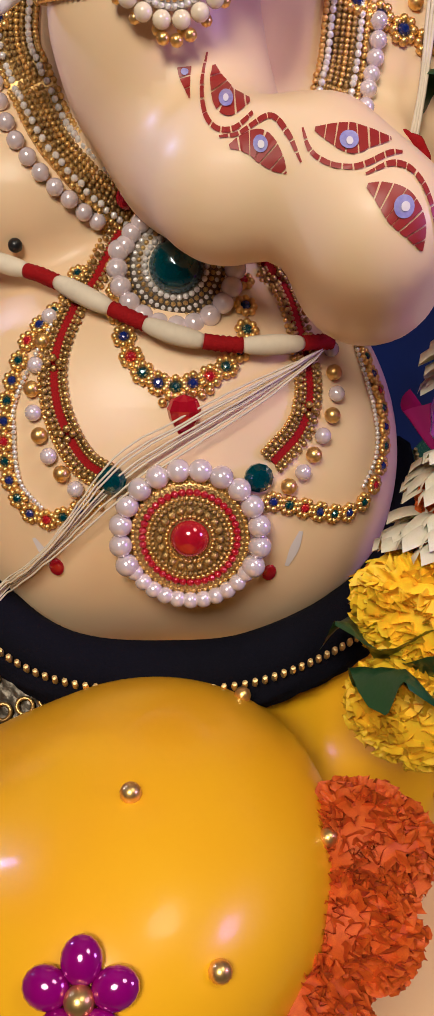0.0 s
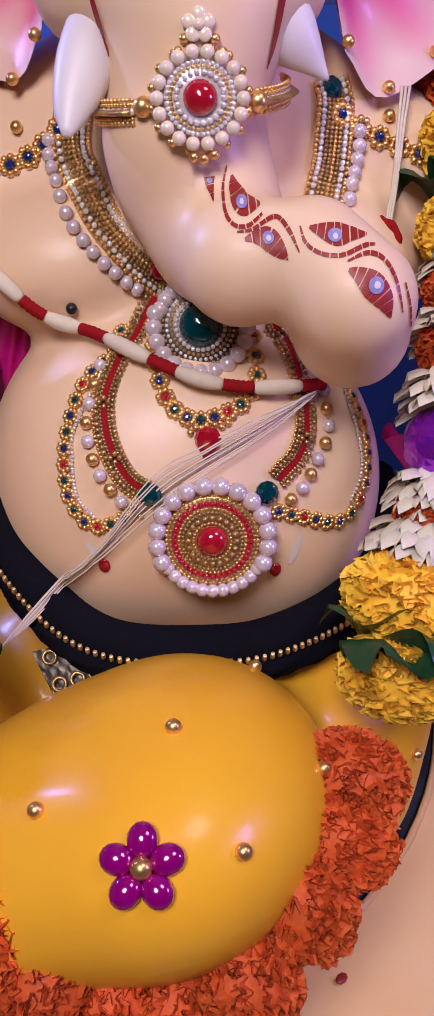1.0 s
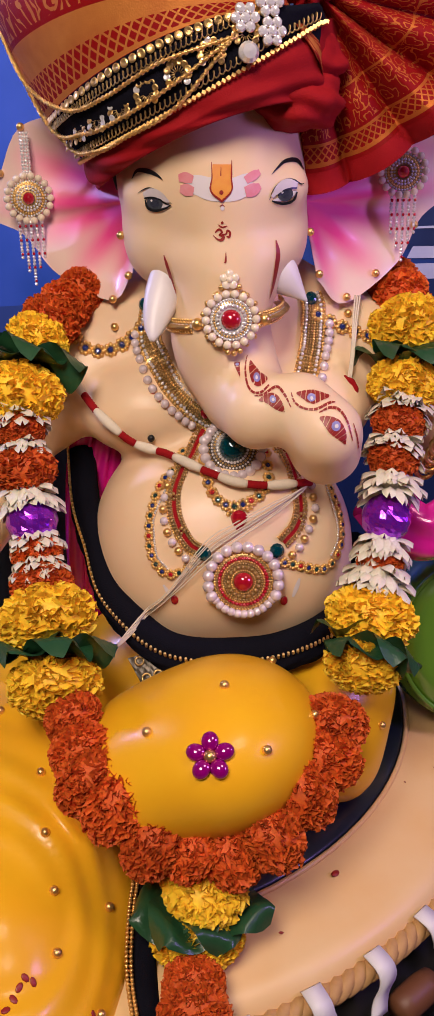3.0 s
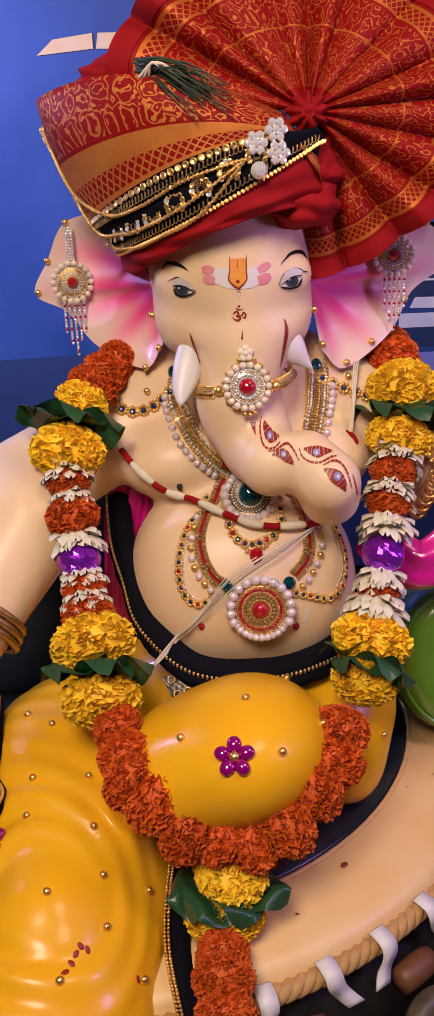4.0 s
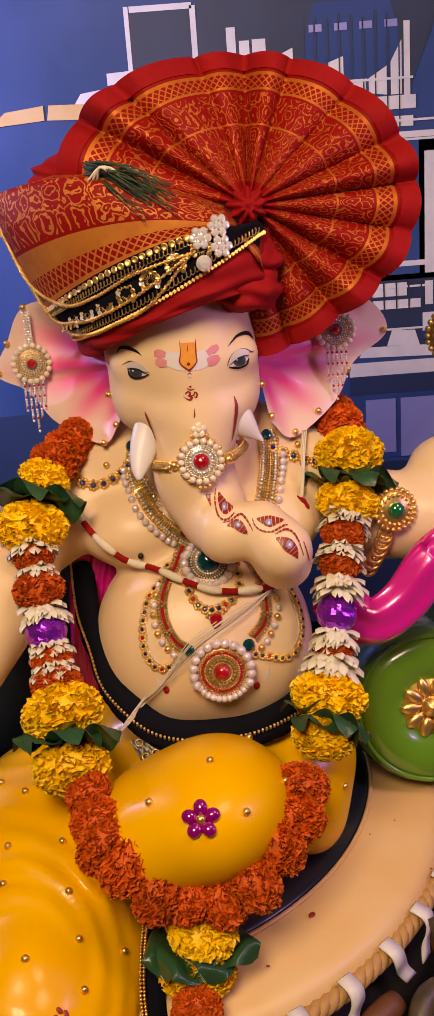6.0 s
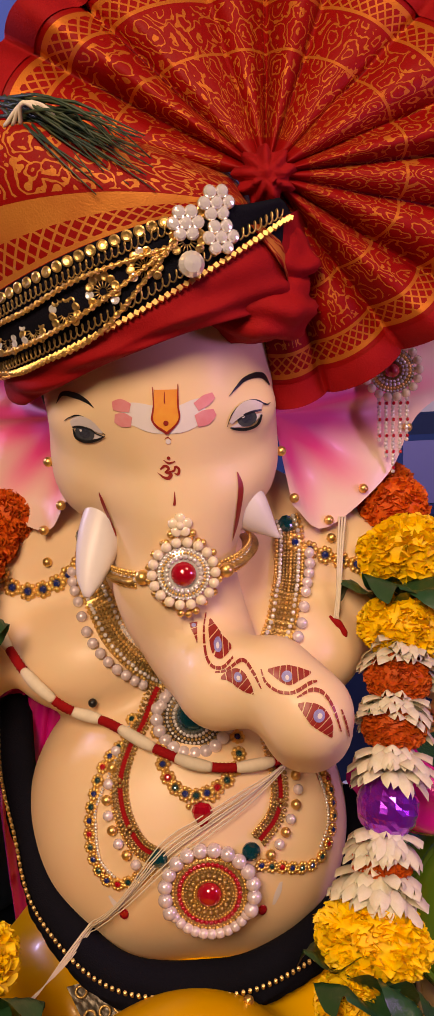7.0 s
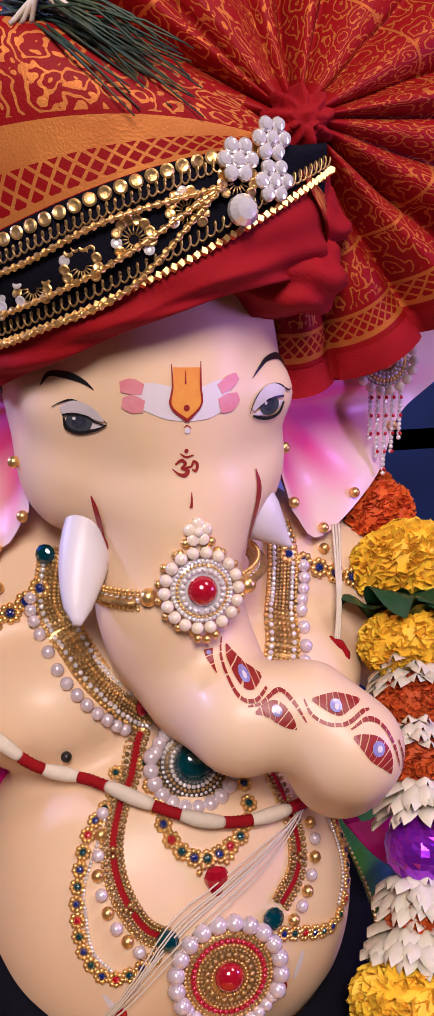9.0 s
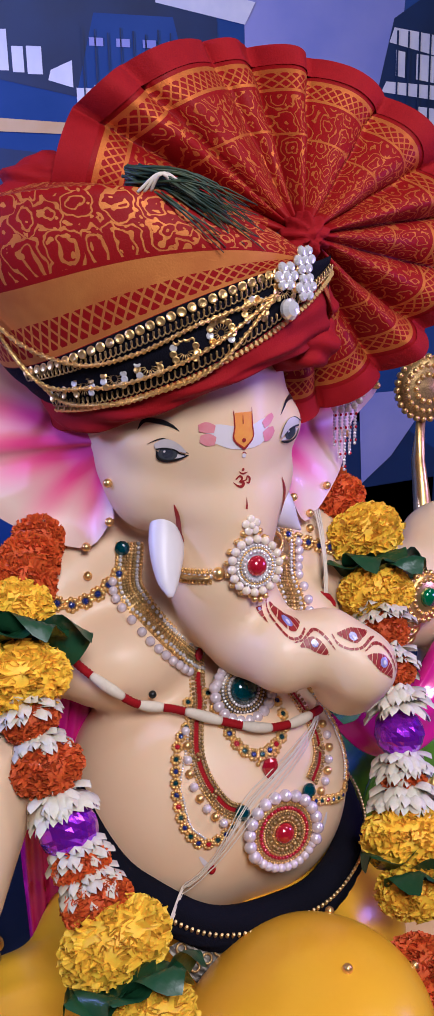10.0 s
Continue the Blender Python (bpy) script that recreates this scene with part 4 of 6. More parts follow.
    L(mth("ADD", mth("MULTIPLY", thread.outputs["Fac"], 0.6), fade), bump.inputs["Height"])
    L(bump.outputs[0], b.inputs["Normal"])
    return m


BROCADE = brocade("red_gold_brocade", 46.0, 7.0, (0.19, 0.985, (0.010, 0.008), (0.135, 0.042)), (0.66, 0.25, 0.05, 1), 1.0)
FANBROCADE = brocade("red_gold_fan_brocade", 44.0, 8.0, (0.16, 0.74, (0.765, 0.008), (0.865, 0.011), (0.53, 0.006)), (0.58, 0.18, 0.028, 1), 0.70)
turban = thing("turban", (-0.02, 0.42, 1.115), "red and gold brocade turban with pleated fan on statue", "turban")
loft(0, 3.0, "red_roll", REDCLOTH, turban, 0.0055, 26, "plain red rolled brim", 13)
loft(3.0, 5, "black_band", VELVET, turban, 0.002, 8, "black velvet band with gold sequins")
loft(5, 9, "brocade_wrap", BROCADE, turban, 0.004, 16, "red brocade wrap woven in gold")

KNOT = Vector((0.044, 0.384, 1.223))


FOLDS = np.cumsum([0.0] + [random.Random(k).uniform(0.7, 1.35) for k in range(13)])
FOLDS = FOLDS / FOLDS[-1]


def fan_point(u, v, back=0.0):
    a = radians(172 - 268 * u)
    k = min(12, int(np.searchsorted(FOLDS, u, side="right")) - 1)
    s = (u - FOLDS[k]) / (FOLDS[k + 1] - FOLDS[k])
    crest = abs(math.sin(math.pi * s)) ** 0.75 - 0.6
    R = 0.147 + 0.006 * math.sin(math.pi * u)
    R *= 1 - 0.09 * math.exp(-((math.degrees(a) + 52) / 25) ** 2)
    R *= 1 + 0.17 * math.exp(-((math.degrees(a) - 155) / 38) ** 2)
    r = R * v * (1 + 0.011 * (crest + 0.2) * v)
    pleat = -crest * (0.042 * v * (1.15 - 0.62 * v) + 0.004) * (0.8 + 0.4 * math.sin(k * 2.1))
    wob = 0.0022 * math.sin(19 * v + 5 * k) * v + 0.004 * math.sin(7 * u + 5 * v)
    x = KNOT.x + r * math.cos(a)
    z = KNOT.z + (0.86 if a > 0 else 0.93) * r * math.sin(a)
    lean = float(np.interp(math.degrees(a), [-96, -45, 0, 45, 90, 125, 172], [0.048, 0.016, 0.018, 0.055, 0.095, 0.042, 0.036]))
    y = KNOT.y + 0.006 + lean * v ** 0.8 + pleat + wob + back
    return Vector((x, y, z))


fv, ff, fuv = sheet(lambda u, v: fan_point(u, 0.96 * v + 0.04 * v * v), 260, 22)
fan = put("fan", mesh("fan", fv, [q for q in ff], FANBROCADE, uvs=fuv), turban, label="pleated brocade fan with plain red hem")
v, f, uv = sheet(lambda u, w: fan_point(u, 0.895 + 0.115 * w, -0.0012), 240, 3)
put("hem", mesh("hem", v, f, REDCLOTH), fan, label="plain red hem")

# soft folds of the brim beside the fan, the gathered knot, and the cloth end behind the crown


def crumple(centre, radii, seed, ridges=0):
    """A soft lump of cloth with uneven folds; ridges run out from its middle when given."""
    v, f = ball(1.0, 48, 28)
    out = []
    for q in v:
        q = Vector(q)
        g = 1 + 0.10 * noise.noise(q * 1.7 + Vector((seed, 0, 0))) + 0.05 * noise.noise(q * 4.5 + Vector((0, seed, 0)))
        if ridges:
            g += 0.17 * math.sin(ridges * math.atan2(q.z, q.x) + 1.5 * noise.noise(q * 2))
        else:
            g += 0.07 * math.sin(9 * q.z + 3 * q.x + 2 * noise.noise(q * 2 + Vector((seed, 1, 0))))
        out.append(Vector(centre) + Vector((q.x * radii[0], q.y * radii[1], q.z * radii[2])) * g)
    return out, f


put("brim_fold", mesh("brim_fold", *crumple((0.036, 0.400, 1.152), (0.034, 0.038, 0.023), 3.0), REDCLOTH), turban)
put("brim_fold", mesh("brim_fold", *crumple((0.044, 0.402, 1.176), (0.026, 0.028, 0.022), 8.0), REDCLOTH), turban)
put("knot", mesh("knot", *crumple((0.043, 0.392, 1.222), (0.016, 0.015, 0.015), 5.0, 9), REDCLOTH), turban, label="gathered red cloth knot")
put("back_fold", mesh("back_fold", *crumple((-0.112, 0.445, 1.258), (0.040, 0.022, 0.021), 6.0), REDCLOTH), turban)

# ---- flowers and garland ----


def marigold(seed, n=330, squash=0.85):
    rnd = random.Random(seed)
    V, F = [], []
    core = ball(0.84, 18, 11, 1, 1, squash)
    V += core[0]
    F += core[1]
    for i in range(n):
        z = 1 - 2 * (i + 0.5) / n
        a = i * 2.39996 + rnd.uniform(-0.2, 0.2)
        s = math.sqrt(1 - z * z)
        d = Vector((s * math.cos(a), s * math.sin(a), z))
        t = d.cross(Vector((rnd.uniform(-1, 1), rnd.uniform(-1, 1), rnd.uniform(-1, 1)))).normalized()
        w = d.cross(t)
        n0 = len(V)
        wid = rnd.uniform(0.11, 0.17)
        top = rnd.uniform(0.90, 1.0)
        ph, fr = rnd.uniform(0, 6), rnd.uniform(3.2, 5.5)
        curl = rnd.uniform(-0.08, 0.20)
        for j in range(4):
            h = 0.55 + (top - 0.55) * (j / 3) ** 0.8
            for k in range(9):
                e = k / 4 - 1
                ruffle = 0.10 * (j / 3) * math.sin(fr * e + ph) + curl * (j / 3) ** 2
                p = d * (h - 0.05 * (j / 3) * e * e + 0.020 * (j == 3) * math.sin(1.6 * fr * e)) + t * (e * wid * (0.45 + 0.6 * j / 3)) + w * (ruffle + 0.05 * e * e)
                V.append((p.x, p.y, p.z * squash))
        for j in range(3):
            for k in range(8):
                F.append((n0 + j * 9 + k, n0 + j * 9 + k + 1, n0 + j * 9 + k + 10, n0 + j * 9 + k + 9))
    return V, F


def white_flower(seed):
    """A ring of long white petals that hang over the flower below; its axis is z."""
    rnd = random.Random(seed)
    V, F = [], []
    core = ball(0.45, 10, 6, 1, 1, 0.5)
    V += core[0]
    F += core[1]
    for layer, (num, up, reach) in enumerate(((12, 0.20, 0.88), (13, 0.04, 1.0), (12, -0.14, 0.98), (8, 0.30, 0.60))):
        for i in range(num):
            a = 2 * math.pi * (i + 0.5 * layer + rnd.uniform(-0.25, 0.25)) / num
            r1 = reach * rnd.uniform(0.85, 1.08)
            wid = rnd.uniform(0.19, 0.25)
            drop = rnd.uniform(0.05, 0.40)
            n0 = len(V)
            for j in range(9):
                s = j / 8
                r = 0.2 + (r1 - 0.2) * s
                z = up + 0.1 * math.sin(2.4 * s) - drop * s * s
                ww = wid * min(1.0, 0.45 + 0.9 * s) * math.sqrt(1 - 0.93 * max(0.0, (s - 0.6) / 0.4) ** 2)
                for e in (-1, 0, 1):
                    b = a + e * ww / max(r, 0.2)
                    V.append((r * math.cos(b), r * math.sin(b), z - (0.07 if e else 0.0) * (1 + s)))
            for j in range(8):
                for k in range(2):
                    F.append((n0 + j * 3 + k, n0 + j * 3 + k + 1, n0 + j * 3 + k + 4, n0 + j * 3 + k + 3))
    return V, F


ORANGES = [mesh("marigold", *marigold(s), MARIG) for s in range(4)]
YELLOWS = [mesh("yellow_marigold", *marigold(s + 10), MARIY) for s in range(4)]
WHITES = [mesh("white_flower", *white_flower(s), WHITEF) for s in range(3)]


def leaf_geo(L, W, fold):
    def fn(u, v):
        s = (u - 0.5) * 2
        w = W * math.sin(math.pi * min(1, v * 0.93 + 0.05)) ** 0.7
        return Vector((s * w, L * v, -fold * abs(s) * w + 0.08 * L * math.sin(3 * v) + 0.006 * math.sin(9 * v + 2 * s)))
    v, f, _ = sheet(fn, 8, 12)
    return v, f


LEAVES = [mesh("leaf", *leaf_geo(0.052, 0.026, 0.18), LEAF), mesh("leaf", *leaf_geo(0.048, 0.027, -0.15), LEAF), mesh("leaf", *leaf_geo(0.056, 0.025, 0.28), LEAF)]
foil = ball(1.0, 26, 17)
rnd = random.Random(8)
FOILBALL = mesh("foil_ball", [Vector(p) * rnd.uniform(0.955, 1.03) for p in foil[0]], foil[1], PURPLE, smooth=False)
garland = thing("flower_garland", (-0.04, 0.15, 0.60), "marigold and white flower garland with leaves and purple balls", "garland")


def bloom(kind, p, axis, r, seed):
    rnd = random.Random(seed)
    spin = Matrix.Rotation(rnd.uniform(0, 6.28), 4, "Z")
    m = frame_of(p, axis) @ spin
    if kind == "o":
        put("marigold", ORANGES[seed % 4], garland, m @ Matrix.Diagonal((r, r, r * 0.95, 1)))
    elif kind == "y":
        put("yellow_marigold", YELLOWS[seed % 4], garland, m @ Matrix.Diagonal((r, r, r * 0.85, 1)))
    elif kind == "w":
        put("white_flower", WHITES[seed % 3], garland, m @ Matrix.Diagonal((r, r, r * 1.2, 1)))
    elif kind == "b":
        put("foil_ball", FOILBALL, garland, m @ Matrix.Diagonal((r, r, r, 1)), "shiny purple foil ball")
    elif kind == "l":
        for k, (a, tip) in enumerate(((-1.35, -0.1), (-0.5, -0.3), (0.45, -0.3), (1.35, -0.15))):
            a += rnd.uniform(-0.15, 0.15)
            q = frame_of(p, axis) @ Matrix.Rotation(a + LEAFTURN, 4, "Z") @ Matrix.Translation((0, -0.004, 0.0025 * (k % 3))) @ Matrix.Rotation(tip + rnd.uniform(-0.15, 0.15), 4, "X") @ Matrix.Rotation(rnd.uniform(-0.3, 0.3), 4, "Y")
            put("leaf", LEAVES[(k + seed) % 3], garland, q)


LEAFTURN = math.pi


def strand(points, seq, seed, loose=0.0):
    """Blooms along a path: seq holds (kind, share of the path, radius)."""
    path = smooth_path(points, 400)
    for i, (kind, s, r) in enumerate(seq):
        k = min(398, max(1, int(s * 399)))
        rnd = random.Random(seed * 7 + i)
        slip = Vector([rnd.uniform(-loose, loose) for _ in range(3)])
        turn = Vector([rnd.uniform(-60, 60) * loose for _ in range(3)])
        axis = (Vector(path[k - 1]) - Vector(path[k + 1])).normalized()
        bloom(kind, Vector(path[k]) + slip, axis + turn, r, seed + i)


LEFT = [(-0.122, 0.485, 1.022), (-0.150, 0.450, 1.003), (-0.172, 0.410, 0.978), (-0.181, 0.378, 0.945), (-0.176, 0.347, 0.905), (-0.170, 0.325, 0.865), (-0.163, 0.302, 0.830), (-0.154, 0.272, 0.795), (-0.150, 0.252, 0.768), (-0.148, 0.235, 0.750)]
RIGHT = [(0.112, 0.520, 1.018), (0.128, 0.492, 1.000), (0.133, 0.446, 0.973), (0.131, 0.431, 0.952), (0.124, 0.412, 0.930), (0.113, 0.380, 0.900), (0.106, 0.355, 0.872), (0.101, 0.342, 0.845), (0.094, 0.325, 0.812), (0.086, 0.305, 0.780), (0.077, 0.282, 0.754), (0.068, 0.255, 0.738)]
strand(LEFT, [("o", 0.075, 0.0219), ("o", 0.130, 0.0238), ("o", 0.185, 0.0257), ("y", 0.241, 0.027), ("l", 0.301, 1), ("y", 0.375, 0.0362), ("w", 0.424, 0.0246), ("o", 0.451, 0.0200), ("w", 0.491, 0.0220), ("o", 0.531, 0.0255), ("w", 0.586, 0.0256), ("b", 0.632, 0.0196),
              ("w", 0.674, 0.0228), ("o", 0.692, 0.0208), ("w", 0.724, 0.024), ("o", 0.757, 0.0246), ("y", 0.827, 0.0385), ("l", 0.885, 1), ("y", 0.952, 0.0360)], 10)
strand(RIGHT, [("o", 0.015, 0.0220), ("o", 0.070, 0.0257), ("o", 0.115, 0.0276), ("y", 0.221, 0.0368), ("l", 0.286, 1), ("y", 0.346, 0.0326), ("w", 0.401, 0.0275), ("o", 0.434, 0.0225), ("w", 0.491, 0.0257), ("o", 0.516, 0.0212), ("w", 0.571, 0.0274), ("b", 0.632, 0.0193),
               ("w", 0.687, 0.0253), ("o", 0.712, 0.0196), ("w", 0.747, 0.0299), ("o", 0.769, 0.0180), ("y", 0.825, 0.0377), ("l", 0.882, 1), ("y", 0.915, 0.0315)], 50)
LOOP = [(-0.142, 0.235, 0.756), (-0.122, 0.196, 0.736), (-0.098, 0.174, 0.716), (-0.068, 0.164, 0.696), (-0.038, 0.162, 0.682), (-0.012, 0.168, 0.688), (0.010, 0.180, 0.698), (0.031, 0.202, 0.710), (0.052, 0.234, 0.732), (0.060, 0.250, 0.749)]
strand(LOOP, [("o", 0.03, 0.0225), ("o", 0.115, 0.0245), ("o", 0.2, 0.0305), ("o", 0.29, 0.031), ("o", 0.38, 0.029), ("o", 0.465, 0.024), ("o", 0.555, 0.0275), ("o", 0.645, 0.0285), ("o", 0.74, 0.0285), ("o", 0.845, 0.029), ("o", 0.95, 0.028)], 90, 0.005)
TAIL = [(-0.040, 0.168, 0.664), (-0.046, 0.170, 0.640), (-0.050, 0.166, 0.618), (-0.049, 0.150, 0.604), (-0.049, 0.122, 0.600), (-0.048, 0.095, 0.592), (-0.047, 0.078, 0.560), (-0.047, 0.072, 0.50)]
strand(TAIL, [("y", 0.07, 0.032), ("l", 0.12, 1), ("y", 0.25, 0.035), ("o", 0.40, 0.023), ("o", 0.50, 0.026), ("o", 0.61, 0.025), ("y", 0.73, 0.028), ("o", 0.85, 0.025), ("o", 0.96, 0.025)], 130, 0.003)

# ---- bolster ----
bolster = thing("bolster_cushion", (0.215, 0.46, DZ), "green round bolster with gold flower button on drum", "cushion")
BM = Matrix.Translation((0.215, 0.455, DZ + 0.095)) @ Matrix.Rotation(math.pi / 2, 4, "X") @ Matrix.Rotation(radians(-14), 4, "X") @ Matrix.Scale(1.14, 4)
put("cushion_body", mesh("cushion_body", *lathe([(0.0, 0.004), (0.026, 0.006), (0.034, 0.012), (0.050, 0.018), (0.064, 0.016), (0.076, 0.004), (0.080, -0.015), (0.080, -0.16), (0.0, -0.17)], 64), GREEN), bolster, BM)
put("piping", mesh("piping", *ring(0.070, 0.0022, 64, 8), GREEN), bolster, BM @ Matrix.Translation((0, 0, 0.013)))
button = put("button", mesh("button", *lathe([(0.028, 0.004), (0.027, 0.008), (0.010, 0.009), (0.009, 0.014), (0.0, 0.017)], 32), GOLD), bolster, BM, "gold flower button")
petal = mesh("petal", *moved(ball(1, 12, 8, 0.011, 0.006, 0.004), Matrix.Translation((0.020, 0, 0.010))), GOLD)
for k in range(10):
    put("petal", petal, button, BM @ Matrix.Rotation(k * math.pi / 5, 4, "Z"))

# ---- jewellery ----
TP, TF = skin_of(field(body_forms[TORSO_FROM:] + arm_forms, 0.016), (-0.36, 0.20, 0.66), (0.33, 0.62, 1.08), 0.008)
TORSO = BVHTree.FromPolygons([tuple(p) for p in TP], TF)


def torso(x, z, off=0.0):
    p, n, _, _ = TORSO.ray_cast(Vector((x, -0.5, z)), Vector((0, 1, 0)))
    if p is None:
        p, n, _, _ = TORSO.find_nearest(Vector((x, 0.36, z)))
    n = -n if n.y > 0 else n
    return p + n * off, n


def laid(pts, n, off=0.0, over=torso):
    """n even steps along (x, z) points laid on the body: place, normal, tangent and side at each."""
    flat = smooth_path(pts, n)
    P, N = zip(*[over(x, z, off) for x, z in flat])
    T = [(P[min(i + 1, n - 1)] - P[max(i - 1, 0)]).normalized() for i in range(n)]
    return P, N, T, [t.cross(m).normalized() for t, m in zip(T, N)]


def length_of(pts):
    P = laid(pts, 60)[0]
    return sum((P[i + 1] - P[i]).length for i in range(59))


BEAD = ball(1.0, 8, 5)
PEARLMESH = mesh("pearl", *ball(1.0, 16, 10), PEARL)
CREAMMESH = mesh("pearl", *ball(1.0, 16, 10), CREAMPEARL)
GOLDBALL = mesh("gold_bead", *ball(1.0, 14, 9), GOLD)


def size(r, m):
    return m @ Matrix.Diagonal((r, r, r, 1))


def bead_row(owner, pts, side, r, material, name="beading", off=0.0, gap=2.05, over=torso):
    """A row of fine beads beside the line through pts."""
    n = max(3, int(length_of(pts) / (r * gap)))
    P, N, T, S = laid(pts, n, off + r * 0.7, over)
    tagged(put(name, mesh(name, *join([moved(BEAD, Matrix.Translation(p + s * side) @ Matrix.Scale(r, 4)) for p, s in zip(P, S)]), material), owner), kind="stuff")


def pearl_row(owner, pts, r, meshes, name="pearl", off=0.0, gap=2.1, over=torso):
    n = max(2, int(length_of(pts) / (r * gap)))
    P, N, T, S = laid(pts, n, off + r * 0.8, over)
    for i, p in enumerate(P):
        put(name, meshes[i % len(meshes)], owner, size(r, Matrix.Translation(p) @ Matrix.Rotation(i, 4, "Z")))


def ribbon(owner, pts, width, thick, material, name, off=0.0, over=torso, label=""):
    n = max(8, int(length_of(pts) / 0.003))
    P, N, T, S = laid(pts, n, off, over)
    v, f = [], []
    for p, m, s in zip(P, N, S):
        v += [p - s * width / 2 - m * 0.001, p - s * width / 2 + m * thick, p + s * width / 2 + m * thick, p + s * width / 2 - m * 0.001]
    for i in range(n - 1):
        f += [(4 * i + j, 4 * i + 4 + j, 4 * i + 4 + (j + 1) % 4, 4 * i + (j + 1) % 4) for j in range(4)]
    f += [(0, 1, 2, 3), (4 * n - 1, 4 * n - 2, 4 * n - 3, 4 * n - 4)]
    return put(name, mesh(name, v, f, material, smooth=False), owner, label=label)


def bead_ring(R, count, r, h=0.0, start=0.0):
    return join([moved(BEAD, Matrix.Translation((R * math.cos(a), R * math.sin(a), h)) @ Matrix.Scale(r, 4)) for a in start + np.arange(count) * 2 * math.pi / count])


def gem_geo(r, h):
    """A faceted stone, flat below."""
    return lathe([(r * 1.0, 0), (r * 1.0, h * 0.35), (r * 0.62, h * 0.9), (r * 0.3, h)], 12)


BEADS = {m.name: mesh("bead", *BEAD, m) for m in (GOLD, ANTIQUE, SILVER, RUBY)}


def jewel(owner, at, normal, rings, gem_r, gem_mat, plate_r, plate_mat=ANTIQUE, pearls=(), gem_round=True):
    """A round jewel: plate, bead rings (radius, count, bead radius, material, height), a stone and pearls (radius, count, bead radius, mesh, from, to)."""
    m = frame_of(at, normal)
    put("plate", mesh("plate", *lathe([(plate_r, -0.002), (plate_r, 0.0012), (plate_r * 0.9, 0.0022), (gem_r, 0.003), (0, 0.003)], 40), plate_mat), owner, m)
    for R, count, r, material, h in rings:
        for a in np.arange(count) * 2 * math.pi / count:
            put("bead", BEADS[material.name], owner, size(r, m @ Matrix.Translation((R * math.cos(a), R * math.sin(a), h))))
    if gem_round:
        geo = lathe([(gem_r, 0.002), (gem_r * 0.97, 0.0045), (gem_r * 0.75, 0.007), (gem_r * 0.4, 0.0086), (0, 0.009)], 28)
    else:
        geo = lathe([(gem_r, 0.002), (gem_r, 0.005), (gem_r * 0.6, 0.008), (0, 0.0085)], 12)
    put("gem", mesh("gem", *geo, gem_mat, smooth=gem_round), owner, m)
    for R, count, r, me, a0, a1 in pearls:
        for k in range(count):
            a = radians(a0 + (a1 - a0) * k / max(1, count - (abs(a1 - a0) < 359)))
            put("pearl", me, owner, size(r, m @ Matrix.Translation((R * math.cos(a), R * math.sin(a), r * 0.45))))
    return m


LINK = join([moved(BEAD, Matrix.Translation((0.0025 * math.cos(a), 0.0025 * math.sin(a), 0.0006)) @ Matrix.Scale(0.00125, 4)) for a in np.arange(8) * math.pi / 4] + [lathe([(0.0026, -0.0006), (0.0026, 0.0006), (0, 0.0008)], 14)])
LINKMESH = mesh("flower_link", *LINK, GOLD)
LINKGEMS = [mesh("gem", *moved(gem_geo(0.0015, 0.0014), Matrix.Translation((0, 0, 0.0006))), g, smooth=False) for g in (TEAL, BLUEG, TEAL, BLUEG, RUBY)]


def flower_chain(owner, pts, scale=1.0, gap=0.0078, over=torso, off=0.001, gems=LINKGEMS):
    n = max(2, int(length_of(pts) / (gap * scale)) + 1)
    P, N, T, S = laid(pts, n, off, over)
    for i, (p, m) in enumerate(zip(P, N)):
        pose_of = size(scale, frame_of(p, m))
        link = put("flower_link", LINKMESH, owner, pose_of)
        put("gem", gems[i % len(gems)], link, pose_of)


# broad collar of gold and crystal rows, edged with pearls
LB = [(-0.077, 1.005), (-0.0815, 0.9787), (-0.0772, 0.9628), (-0.0670, 0.9459), (-0.0530, 0.9300), (-0.0415, 0.9175), (-0.0330, 0.9085)]
RB = [(0.050, 1.005), (0.0526, 0.9957), (0.0518, 0.9801), (0.050, 0.962), (0.044, 0.945), (0.030, 0.925), (0.010, 0.910)]
collar = thing("pearl_collar", (-0.016, 0.40, 0.90), "gold crystal collar with pearls and teal pendant on chest", "necklace")
for pts in (LB, RB):
    ribbon(collar, pts, 0.0195, 0.0012, ANTIQUE, "band")
    for k, (side, m, r) in enumerate(((-0.0092, GOLD, 0.0013), (-0.0063, SILVER, 0.0016), (-0.0034, ANTIQUE, 0.0012), (-0.0010, GOLD, 0.0012), (0.0014, ANTIQUE, 0.0012), (0.0038, ANTIQUE, 0.0012), (0.0066, SILVER, 0.0016), (0.0094, GOLD, 0.0013))):
        bead_row(collar, pts, side, r, m, off=0.0012)
pearl_row(collar, [(-0.0930, 0.9790), (-0.0932, 0.9700), (-0.0900, 0.9590), (-0.0835, 0.9465), (-0.0742, 0.9348), (-0.0632, 0.9235), (-0.0500, 0.9105)], 0.0036, [PEARLMESH])
pearl_row(collar, [(0.0650, 0.9820), (0.0650, 0.9725), (0.0620, 0.958), (0.0575, 0.945), (0.0500, 0.932)], 0.0038, [PEARLMESH])
p, n = torso(-0.0400, 0.9185, 0.004)
